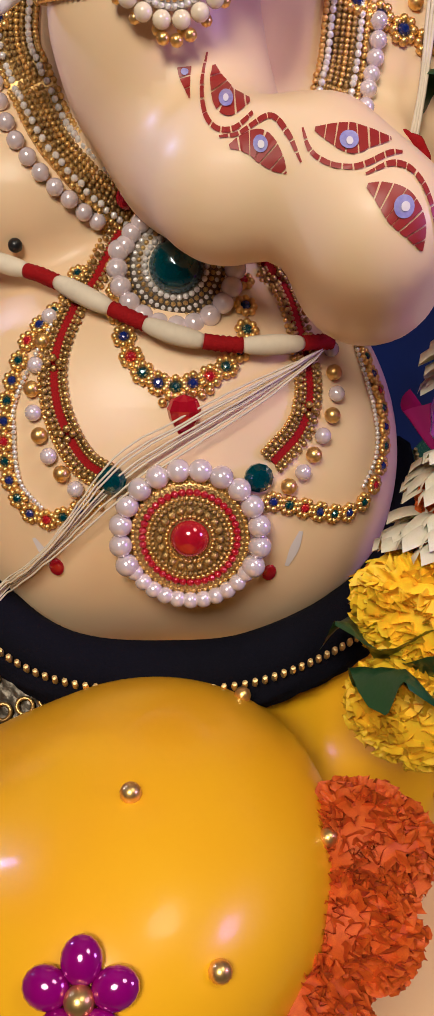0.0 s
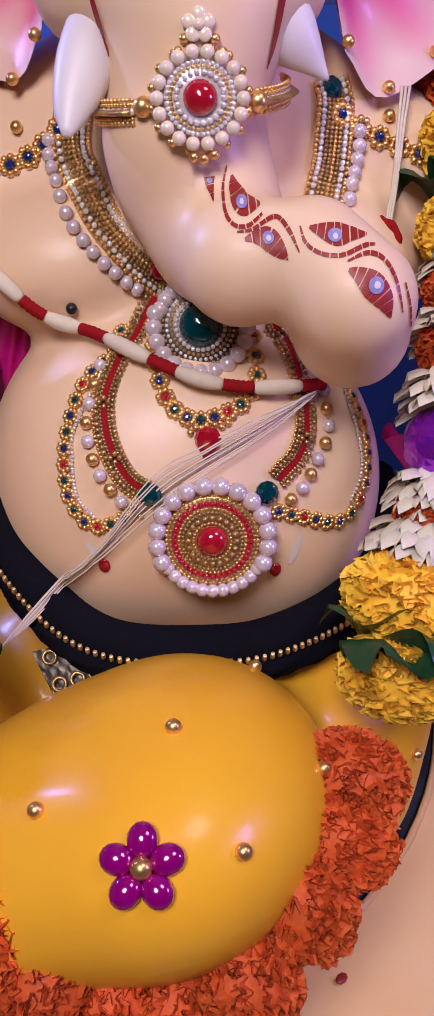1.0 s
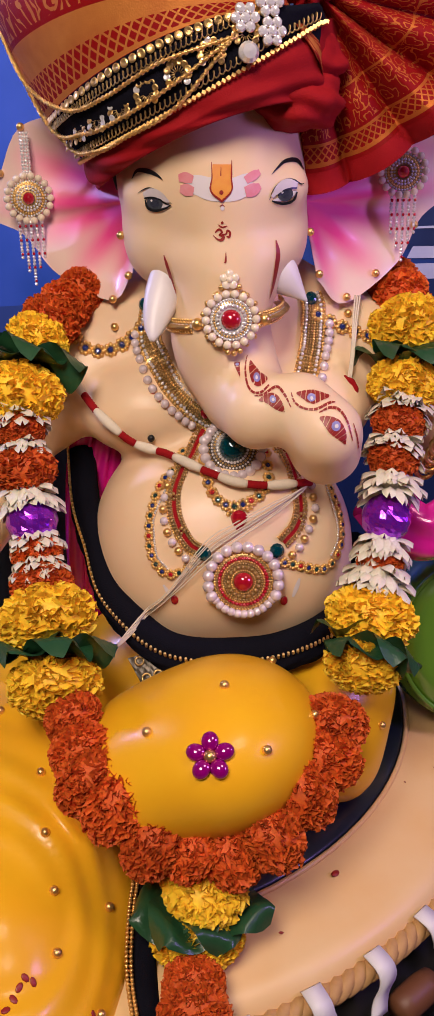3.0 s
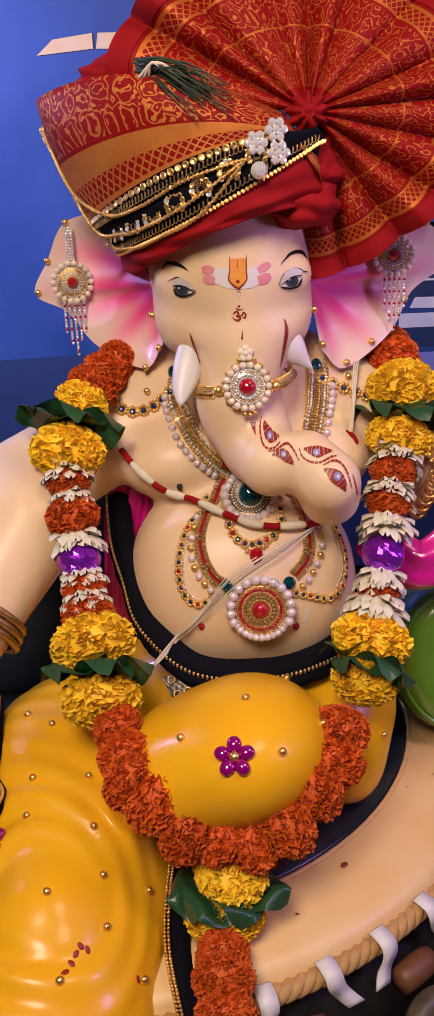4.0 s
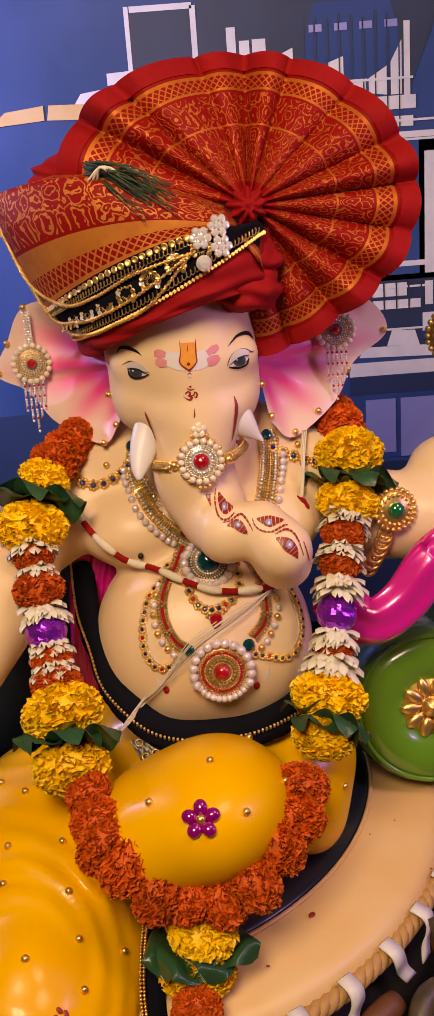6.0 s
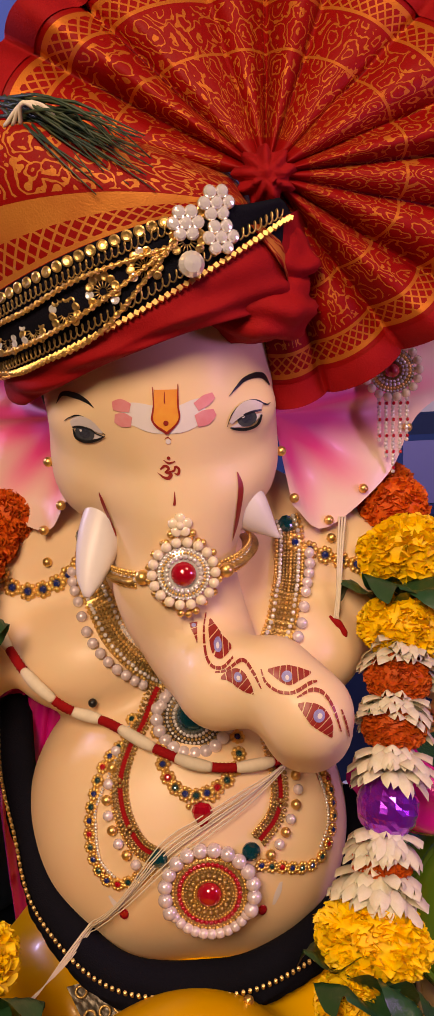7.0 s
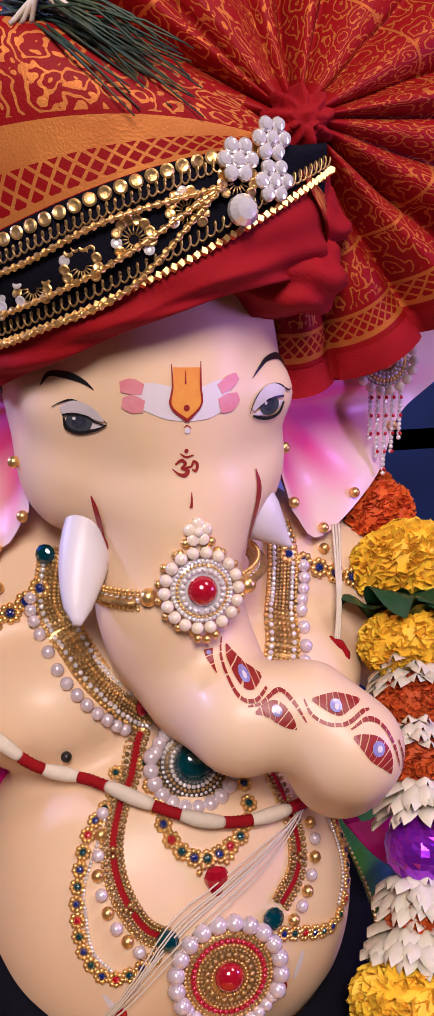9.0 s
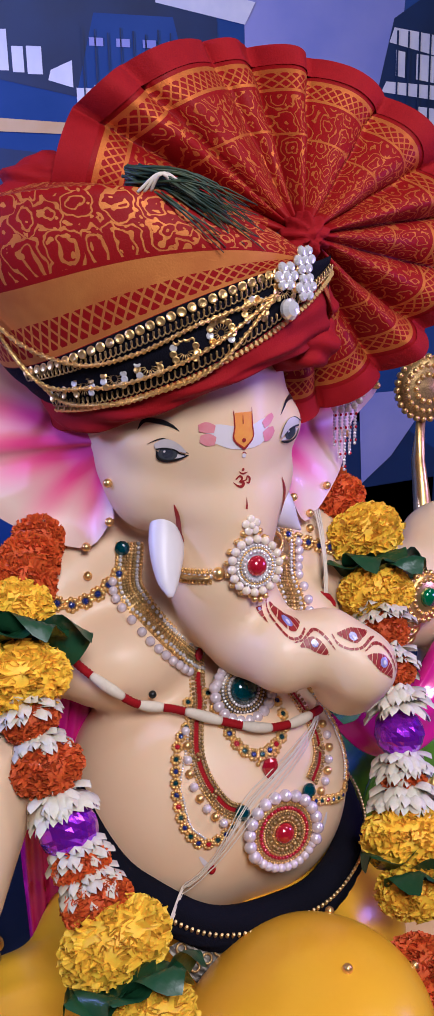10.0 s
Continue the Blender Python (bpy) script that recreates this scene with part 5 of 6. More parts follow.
put("gem", mesh("gem", *ball(1, 14, 9, 0.0052, 0.0052, 0.0030), RUBY), collar, frame_of(p, n), "red round gem")
for x, m in ((-0.083, TEAL), (0.050, TEAL)):
    p, n = torso(x, 1.002, 0.003)
    put("gem", mesh("gem", *moved(gem_geo(0.0055, 0.004), Matrix()), m, smooth=False), collar, frame_of(p, n), "green stone")
TARNISH = mat("tarnished_metal", (0.16, 0.13, 0.10), 0.4, 0.8, second=(0.07, 0.06, 0.05), scale=400)
jewel(collar, Vector((-0.0160, 0.3790, 0.8985)), Vector((0, -1, 0.40)), [(0.0122, 30, 0.0013, SILVER, 0.003), (0.0146, 38, 0.0011, ANTIQUE, 0.0022), (0.0167, 40, 0.0012, SILVER, 0.0016), (0.0188, 46, 0.0011, ANTIQUE, 0.001)], 0.0108, TEAL, 0.0194, TARNISH,
      pearls=[(0.0232, 13, 0.0044, PEARLMESH, 165, 375), (0.0215, 3, 0.0040, PEARLMESH, 130, 158)])

# short flower chain with a red drop
necklace = thing("flower_necklace", (-0.013, 0.345, 0.86), "small gold flower necklace with red teardrop stone on belly", "necklace")
flower_chain(necklace, [(-0.040, 0.895), (-0.0379, 0.8802), (-0.0352, 0.8733), (-0.0314, 0.8666), (-0.0242, 0.8614), (-0.0151, 0.8594), (-0.0054, 0.8616), (0.0030, 0.8647), (0.0093, 0.8706), (0.0114, 0.8766), (0.010, 0.8890)], 1.38, 0.0066)
p, n = torso(-0.0127, 0.8505, 0.003)
drop = lathe([(0.0, -0.0125), (0.0026, -0.0085), (0.0058, -0.002), (0.0066, 0.002), (0.0050, 0.0060), (0.0, 0.0080)], 10)
put("teardrop", mesh("teardrop", *moved(drop, Matrix.Diagonal((1, 0.55, 1, 1))), RUBY, smooth=False), necklace, Matrix.Translation(p), "red teardrop stone")
for x, z in ((-0.021, 0.8545), (-0.0185, 0.8565), (-0.006, 0.8565), (-0.0030, 0.858), (-0.0005, 0.8605)):
    p, n = torso(x, z, 0.002)
    put("gold_bead", GOLDBALL, necklace, size(0.0018, Matrix.Translation(p)))

# long necklace with medallion
longneck = thing("medallion_necklace", (-0.0106, 0.33, 0.806), "red and gold necklace with pearl ringed round medallion", "necklace")
EL = [(-0.040, 0.905), (-0.0482, 0.8918), (-0.0567, 0.8819), (-0.0627, 0.8671), (-0.0607, 0.8506), (-0.0515, 0.8347), (-0.0407, 0.8283)]
ER = [(0.012, 0.905), (0.022, 0.893), (0.0310, 0.878), (0.0361, 0.8576), (0.0331, 0.8425), (0.0215, 0.8315)]
for pts in (EL, ER):
    ribbon(longneck, pts, 0.0048, 0.0014, REDCLOTH, "cord", label="red cloth cord")
    for side, m, r in ((-0.0042, ANTIQUE, 0.0014), (-0.0022, ANTIQUE, 0.0009), (0.0022, ANTIQUE, 0.0009), (0.0042, ANTIQUE, 0.0014), (0.0062, GOLD, 0.0010)):
        bead_row(longneck, pts, side, r, m, off=0.0010)
    dots = laid(pts, 5, 0.003)
    for p in dots[0][1:-1]:
        put("gold_bead", mesh("gold_bead", *join([moved(BEAD, Matrix.Translation((0.0022 * math.cos(a), 0, 0.0022 * math.sin(a))) @ Matrix.Scale(0.0015, 4)) for a in np.arange(4) * 1.57]), ANTIQUE), longneck, Matrix.Translation(p))
pearl_row(longneck, [(-0.0655, 0.8790), (-0.0711, 0.8594), (-0.0702, 0.8476), (-0.0648, 0.8349), (-0.0548, 0.8235)], 0.0033, [PEARLMESH, GOLDBALL], gap=2.3)
pearl_row(longneck, [(0.0450, 0.8640), (0.0459, 0.8561), (0.0466, 0.8473), (0.0422, 0.8396), (0.0342, 0.8273), (0.0276, 0.8217)], 0.0033, [PEARLMESH, GOLDBALL], gap=2.2)
flower_chain(longneck, [(-0.0560, 0.8920), (-0.0599, 0.8843), (-0.0730, 0.8731), (-0.0803, 0.8571), (-0.0832, 0.8404), (-0.0811, 0.8229), (-0.0719, 0.8110), (-0.0600, 0.8121), (-0.048, 0.8190)], 1.22, 0.0064)
flower_chain(longneck, [(0.0560, 0.8680), (0.0632, 0.8531), (0.0690, 0.8380), (0.0700, 0.8200), (0.0640, 0.8080), (0.0531, 0.8035), (0.0336, 0.8118), (0.0217, 0.8164)], 1.22, 0.0064)
for pts in ([(-0.0560, 0.8920), (-0.0770, 0.8560), (-0.0790, 0.8404), (-0.0770, 0.8240), (-0.069, 0.8150)], [(0.0560, 0.8660), (0.0650, 0.8380), (0.0660, 0.8220), (0.060, 0.812)]):
    bead_row(longneck, pts, 0, 0.0010, SILVER, off=0.001)
p, n = torso(-0.0106, 0.8062, 0.002)
jewel(longneck, p + Vector((0, -0.003, 0)), Vector((-0.02, -1, 0.2)), [(0.0225, 62, 0.0011, GOLD, 0.0012), (0.0206, 56, 0.0011, ANTIQUE, 0.0018), (0.0186, 40, 0.0017, RUBY, 0.0024), (0.0164, 50, 0.0010, GOLD, 0.0028), (0.0146, 44, 0.0010, ANTIQUE, 0.0034), (0.0118, 20, 0.0018, ANTIQUE, 0.0032), (0.0092, 32, 0.0009, GOLD, 0.0036)], 0.0078, RUBY, 0.0236,
      pearls=[(0.0275, 14, 0.0047, PEARLMESH, -25, 205), (0.0265, 11, 0.0035, PEARLMESH, 214, 326)])
for x, z in ((0.0154, 0.8267), (-0.0407, 0.8275)):
    q, n = torso(x, z, 0.003)
    put("gem", mesh("gem", *gem_geo(0.0058, 0.0045), TEAL, smooth=False), longneck, frame_of(q, n), "teal faceted stone")

# shoulder chains
for pts, lab in (([(-0.150, 0.984), (-0.1352, 0.9675), (-0.1142, 0.9660), (-0.0954, 0.9770), (-0.088, 0.984)], "gold chain with dark blue stones over shoulder"), ([(0.0560, 0.9900), (0.0616, 0.9860), (0.0798, 0.9769), (0.0982, 0.9699)], "gold chain with bright blue stones over shoulder")):
    p, _ = torso(*pts[1])
    chain = thing("shoulder_chain", p, lab, "necklace", "shoulder chains")
    flower_chain(chain, pts, 1.75, 0.0066, gems=[LINKGEMS[1]])

# trunk ornament
brooch = thing("trunk_ornament", (-0.0155, 0.362, 1.004), "gold trunk band with red gem and cream pearls", "jewellery")
om = frame_of((-0.0148, 0.3580, 1.0040), (0.02, -1, 0.20))
jewel(brooch, (-0.0148, 0.3580, 1.0040), (0.02, -1, 0.20), [(0.0102, 22, 0.0014, SILVER, 0.0036), (0.0126, 38, 0.0009, GOLD, 0.0030), (0.0145, 42, 0.0011, SILVER, 0.0024)], 0.0076, RUBY, 0.0155, SILVER,
      pearls=[(0.0185, 18, 0.0032, CREAMMESH, 0, 360)])
put("gold_rim", mesh("gold_rim", *bead_ring(0.0212, 16, 0.0022, -0.0018, 0.17), GOLD), brooch, om)
top = om @ Matrix.Translation((-0.0004, 0.0285, 0.001))
for k in range(5):
    a = math.pi / 2 + k * 2 * math.pi / 5
    put("pearl_petal", CREAMMESH, brooch, top @ Matrix.Translation((0.0042 * math.cos(a), 0.0042 * math.sin(a), 0.001)) @ Matrix.Diagonal((0.0032, 0.0032, 0.0016, 1)))
put("pearl", CREAMMESH, brooch, size(0.0024, top @ Matrix.Translation((0, 0, 0.002))))
for x, y in ((-0.0095, 0.0185), (0.0095, 0.0185), (-0.0065, 0.0235), (0.0065, 0.0235), (-0.003, -0.0235), (0.0015, -0.0242), (0.006, -0.0225)):
    put("gold_bead", GOLDBALL, brooch, size(0.0023, om @ Matrix.Translation((x, y, 0))))
for sgn in (-1, 1):
    put("gold_bead", GOLDBALL, brooch, size(0.0046, Matrix.Translation((-0.0148 + sgn * 0.0250, 0.3640, 1.0015 + 0.001 * sgn))))
    path = []
    for a in np.linspace(0.55, 1.9, 14):
        path.append(Vector(((-0.0225 if sgn < 0 else -0.0165) + sgn * 0.0425 * math.sin(a), 0.4045 - 0.0440 * math.cos(a), 0.9995 + sgn * 0.003 * a)))
    for dz, m, r in ((0.0050, GOLD, 0.0012), (0.0032, GOLD, 0.0010), (0.0004, SILVER, 0.0017), (-0.0026, GOLD, 0.0010), (-0.0044, GOLD, 0.0012)):
        fine = smooth_path([p + Vector((0, 0, dz)) for p in path], int(0.056 / (2 * r)))
        put("beading", mesh("beading", *join([moved(BEAD, Matrix.Translation(Vector(p)) @ Matrix.Scale(r, 4)) for p in fine]), m), brooch)
    put("band", mesh("band", *tube(path, 0.0052, 8, flat=0.3, up=(0, 0, 1)), ANTIQUE), brooch)

# sacred cord of red and white twists, and white threads
cord = thing("twisted_cord", (-0.05, 0.38, 0.885), "red and white cotton cord across the chest", "cord")
route = smooth_path([(-0.160, 0.958), (-0.1473, 0.9448), (-0.1173, 0.9222), (-0.0948, 0.9041), (-0.0708, 0.8890), (-0.0430, 0.8815), (-0.0244, 0.8750), (-0.0062, 0.8705), (0.0142, 0.8680), (0.0315, 0.8670), (0.0460, 0.8640)], 200)
W3 = [torso(x, z, 0.009)[0] for x, z in route]
W3 = [sum((W3[max(0, min(199, i + k))] for k in range(-14, 15)), Vector()) / 29 for i in range(200)]
for k in range(13):
    a, b = max(0, int(199 * (k + (-0.12 if k % 2 else 0.12)) / 13)), min(199, int(199 * (k + 1 + (0.12 if k % 2 else -0.12)) / 13))
    seg = [W3[i] for i in range(a, b + 1)]
    s = np.linspace(0, 1, len(seg))
    if k % 2:
        put("white_twist", mesh("white_twist", *tube(seg, 0.0024 + 0.0017 * np.sin(np.pi * s) ** 0.5, 12), THREAD), cord, label="white cotton puff")
    else:
        put("red_twist", mesh("red_twist", *tube(seg, 0.0031 + 0.0003 * np.sin(40 * s), 10), REDCLOTH), cord, label="red cotton twist")
threads = thing("cotton_threads", (-0.03, 0.33, 0.83), "bundle of thin white cotton threads across belly", "thread")
rnd = random.Random(21)
for k in range(8):
    o, e = (k - 3.5) * 0.0014 + rnd.uniform(-0.0006, 0.0006), (k - 3.5) * 0.0010 + rnd.uniform(-0.0008, 0.0008)
    pts = [(0.0450 + 0.2 * o, 0.8665 + 0.2 * o), (0.015 + 0.3 * o, 0.8560 - 0.6 * o), (-0.0152 + 0.3 * o, 0.8425 - o), (-0.0407, 0.8265 - 1.2 * o - 0.5 * e), (-0.0672, 0.7967 - e), (-0.085, 0.778 - e)]
    path = [torso(x, z, 0.006 + 0.002 * math.sin(k))[0] for x, z in smooth_path(pts, 40)] + [Vector((-0.103, 0.322, 0.764 - e)), Vector((-0.121 - 0.3 * e, 0.308, 0.751)), Vector((-0.136, 0.303, 0.740)), Vector((-0.146, 0.306, 0.728))]
    put("thread", mesh("thread", *tube(smooth_path(path, 60), 0.00042, 6), THREAD), threads)
for k in range(3):
    path = smooth_path([(0.088 + 0.002 * k, 0.452, 1.003), (0.085 + 0.0015 * k, 0.438, 0.985), (0.082 + 0.001 * k, 0.425, 0.955), (0.074 + 0.002 * k, 0.415, 0.912)], 20)
    put("thread", mesh("thread", *tube(path, 0.0008, 6), THREAD), threads)
p, n = torso(-0.0817, 0.9038, 0.002)
tagged(put("black_bead", mesh("black_bead", *ball(0.0030, 12, 8), BLACKP), m=Matrix.Translation(p)), "small black bead on the chest", "bead")
for x, z in ((-0.0652, 0.7882), (0.0214, 0.7833)):
    p, n = torso(x, z, 0.0006)
    tagged(put("red_sticker", mesh("red_sticker", *ball(1, 12, 8, 0.0032, 0.0044, 0.0016), RUBY), m=frame_of(p, n)), "small red oval gem stuck on belly", "gem", "belly gems")

# ---- waist sash ----
sash = thing("waist_sash", (-0.02, 0.33, 0.735), "black fuzzy sash with gold trim under belly", "sash")
SP = smooth_path([(-0.150, 0.47, 0.875), (-0.142, 0.425, 0.835), (-0.1292, 0.392, 0.8086), (-0.1189, 0.366, 0.7838), (-0.0996, 0.343, 0.7672), (-0.078, 0.328, 0.7545), (-0.0539, 0.320, 0.749), (-0.0202, 0.318, 0.7482), (0.0135, 0.322, 0.7493), (0.0509, 0.345, 0.7522), (0.075, 0.375, 0.757), (0.090, 0.415, 0.764), (0.092, 0.47, 0.775)], 110)
CB = Vector((-0.03, 0.43, 0.80))
SP = [(CB.x + 1.065 * (q[0] - CB.x), CB.y + 1.05 * (q[1] - CB.y), q[2] + 0.001) for q in SP]
rings_v, rings_f = [], []
for i, q in enumerate(SP):
    q = Vector(q)
    d = q - CB
    d = Vector((d.x, d.y, 0)).normalized()
    dn = Vector((d.x * 0.55, d.y * 0.75 - 0.1, -1)).normalized()
    for k in range(9):
        s = k / 8
        rings_v.append(q + dn * (0.024 * s) + d * (0.004 * math.sin(math.pi * s) + 0.0012 * math.sin(0.9 * i + 2 * k)) - d * 0.010 * s * s)
for i in range(len(SP) - 1):
    rings_f += [(9 * i + k, 9 * i + k + 1, 9 * i + 10 + k, 9 * i + 9 + k) for k in range(8)]
put("band", mesh("band", rings_v, rings_f, VELVET), sash, label="black fuzzy cloth band")
put("inner_roll", mesh("inner_roll", *tube([CB + (Vector(q) - CB) * 0.950 + Vector((0, 0, -0.004)) for q in SP], 0.0120, 10), VELVET), sash)
zipgeo = []
BRIGHT = mat("polished_brass", (0.95, 0.72, 0.32), 0.42, 0.85, second=(0.85, 0.58, 0.22), scale=400)
for q0, q1 in zip(smooth_path(SP, 125)[:-1], smooth_path(SP, 125)[1:]):
    t = (Vector(q1) - Vector(q0)).normalized()
    zipgeo.append(moved(lathe([(0.0, -0.0024), (0.0011, -0.0022), (0.0014, 0.0), (0.0011, 0.0022), (0.0, 0.0024)], 6), frame_of(Vector(q0) + (Vector(q0) - CB).normalized() * 0.0066 + Vector((0, -0.0026, 0.0016)), Vector((0, -0.5, 1)), t)))
put("trim", mesh("trim", *join(zipgeo), BRIGHT, smooth=False), sash, label="gold toothed trim")
belt = thing("silver_belt_end", (-0.075, 0.30, 0.735), "embossed silver belt end below the sash", "belt")
def belt_fn(u, v):
    w = 0.016 * (1 - 0.45 * v)
    return Vector((-0.086 + 0.016 * v + (u - 0.5) * 2.4 * w, 0.326 - 0.030 * v + 0.0018 * math.sin(40 * u) * math.sin(30 * v), 0.745 - 0.034 * v + 0.010 * (u - 0.5)))
v, f, uv = sheet(belt_fn, 20, 24)
put("plate", mesh("plate", v, f, mat("tarnished_silver", (0.17, 0.15, 0.12), 0.45, 0.8, second=(0.06, 0.05, 0.04), scale=300, amount=0.9, bump=0.4)), belt)
for k in range(9):
    a, b = 0.2 + 0.3 * (k % 3), 0.1 + 0.28 * (k // 3)
    put("boss", mesh("boss", *ring(0.0034, 0.0009, 16, 6), ANTIQUE), belt, frame_of(belt_fn(a, b) + Vector((0, -0.0015, 0.001)), (0, -0.8, 0.6)))

# ---- studs and glass flowers on the draped legs ----
stud = mesh("gold_stud", *ball(1.0, 14, 9), GOLD)
LEG = [(0.010, 0.294, 0.754), (-0.026, 0.213, 0.783), (0.0313, 0.228, 0.7458), (-0.001, 0.171, 0.760), (-0.082, 0.183, 0.774), (-0.039, 0.179, 0.702), (-0.2304, 0.313, 0.7133), (-0.2037, 0.292, 0.7156), (-0.1648, 0.240, 0.6949), (-0.2127, 0.239, 0.6954), (-0.2130, 0.205, 0.6831)]
LEG2 = [(-0.1557, 0.196, 0.6764), (-0.1469, 0.163, 0.6545), (-0.1841, 0.132, 0.6663), (-0.1138, 0.178, 0.6250), (-0.1402, 0.127, 0.6367), (-0.1689, 0.079, 0.6328), (-0.1135, 0.113, 0.5975), (-0.2158, 0.059, 0.6189), (0.1001, 0.323, 0.6730), (0.0360, 0.236, 0.7404)]
for q in LEG + LEG2:
    p, n, _, _ = SKINTREE.find_nearest(Vector(q))
    tagged(put("gold_stud", stud, m=size(0.0034, Matrix.Translation(p + n * 0.0012))), "small shiny gold stud on yellow drapery", "stud", "studs on the drapery")
GLASSPETAL = mesh("glass_petal", *moved(ball(1, 16, 10, 0.0066, 0.0058, 0.0042), Matrix.Translation((0.0096, 0, 0.0018))), MAGENTA)
for q in ((-0.0360, 0.152, 0.7720), (-0.2400, 0.190, 0.6658)):
    p, n, _, _ = SKINTREE.find_nearest(Vector(q))
    m = frame_of(p, n)
    fl = thing("glass_flower", p, "magenta glass flower with gold centre on yellow drapery", "flower", "glass flowers")
    for k in range(5):
        put("glass_petal", GLASSPETAL, fl, m @ Matrix.Rotation(math.pi / 2 + k * 2 * math.pi / 5, 4, "Z"))
    put("gold_centre", stud, fl, size(0.0042, m @ Matrix.Translation((0, 0, 0.003))), "gold bead centre")

# dark border of the draped leg
border = thing("drapery_border", (-0.10, 0.16, 0.60), "dark green border with gold beads along drapery edge", "trim")
for pts, w in (([(-0.0985, 0.245, 0.630), (-0.0975, 0.219, 0.620), (-0.0990, 0.18, 0.611), (-0.0980, 0.147, 0.592), (-0.0870, 0.10, 0.580), (-0.078, 0.088, 0.53), (-0.072, 0.08, 0.45)], 1), ([(-0.262, 0.34, 0.715), (-0.252, 0.285, 0.705), (-0.247, 0.25, 0.690), (-0.236, 0.22, 0.687), (-0.262, 0.18, 0.67)], -1)):
    path = smooth_path(pts, 60)
    path = [Vector(q) for q in path]
    put("edge", mesh("edge", *tube([q + Vector((0.009 * w, 0.004, -0.006)) for q in path], 0.0105, 10, flat=0.7), VELVET), border)
    for o in (0.0, 0.0032):
        row = smooth_path(path, 95)
        put("beading", mesh("beading", *join([moved(BEAD, Matrix.Translation(Vector(q) + Vector((o * w, -0.004, 0.005))) @ Matrix.Scale(0.0016, 4)) for q in row]), GOLD), border)

# ---- ear jewellery ----
PINS = [(-0.183, 0.490, 1.140), (-0.207, 0.500, 1.105), (-0.219, 0.503, 1.074), (-0.150, 0.462, 1.022), (-0.132, 0.450, 1.014), (-0.1117, 0.440, 1.008), (-0.096, 0.420, 1.060), (-0.096, 0.430, 1.028), (-0.1106, 0.442, 0.985)]
PINS2 = [(0.163, 0.490, 1.124), (0.183, 0.503, 1.089), (0.142, 0.486, 1.055), (0.108, 0.458, 1.020), (0.082, 0.443, 1.005), (0.0824, 0.448, 0.990), (0.056, 0.425, 1.0575), (0.058, 0.430, 1.025)]
for q in PINS + PINS2:
    p, n, _, _ = SKINTREE.find_nearest(Vector(q))
    n = -n if n.y > 0 else n
    tagged(put("gold_pin", stud, m=size(0.0033, Matrix.Translation(p + n * 0.002))), "small round gold pin on the ear", "stud", "gold ear pins")


def earring(at, normal):
    e = thing("earring", at, "round pearl earring with red gem and crystal tassels", "earring", "earrings")
    jewel(e, at, normal, [(0.0072, 18, 0.0011, SILVER, 0.0034), (0.0096, 22, 0.0013, SILVER, 0.0028), (0.0118, 34, 0.0010, GOLD, 0.0022), (0.0138, 38, 0.0011, SILVER, 0.0016)], 0.0052, RUBY, 0.0150, pearls=[(0.0178, 18, 0.0031, CREAMMESH, 0, 360)])
    at = Vector(at)
    side = Vector(normal).normalized().cross(Vector((0, 0, 1))).normalized() * -1
    for k, long in ((-2, 0.036), (-1, 0.046), (0, 0.058), (1, 0.044), (2, 0.034)):
        for start, m, name in ((0, SILVER, "tassel"),):
            n = int(long / 0.0028)
            pts = [at + side * (k * 0.0046) + Vector((0, -0.003, -0.016 - 0.0028 * j)) for j in range(n)]
            strand_ob = put("tassel", mesh("tassel", *join([moved(BEAD, Matrix.Translation(q) @ Matrix.Scale(0.0015, 4)) for q in pts]), SILVER), e, label="crystal bead tassel")
            put("red_bead", mesh("red_bead", *join([moved(BEAD, Matrix.Translation(q + Vector((0.0004, -0.0008, 0))) @ Matrix.Scale(0.0013, 4)) for q in pts[2::4]]), RUBY), e)
    for k in (-1, 0, 1):
        pts = [at + side * (k * 0.0026) + Vector((0.0, 0.002, 0.018 + 0.0027 * j)) for j in range(13)]
        put("hook_chain", mesh("hook_chain", *join([moved(BEAD, Matrix.Translation(q) @ Matrix.Scale(0.0014, 4)) for q in pts]), SILVER), e)


earring((-0.1790, 0.484, 1.0850), (0.15, -1, 0.1))
earring((0.1275, 0.474, 1.0970), (-0.15, -1, 0.1))

# ---- turban trimmings ----


def turban_xz(x, z, out=0.003):
    """The turban's front at (x, z)."""
    rx, ry, cx = 0.117, 0.1255, -0.006
    th = math.asin(max(-1, min(1, (x - TC.x - cx) / rx)))
    return Vector((x, TC.y - (ry + out) * math.cos(th), z)), Vector((math.sin(th), -math.cos(th), 0.15))


def band_path(s, a0, a1, n, out):
    return [turban_at(radians(a), s, out) for a in np.linspace(a0, a1, n)]


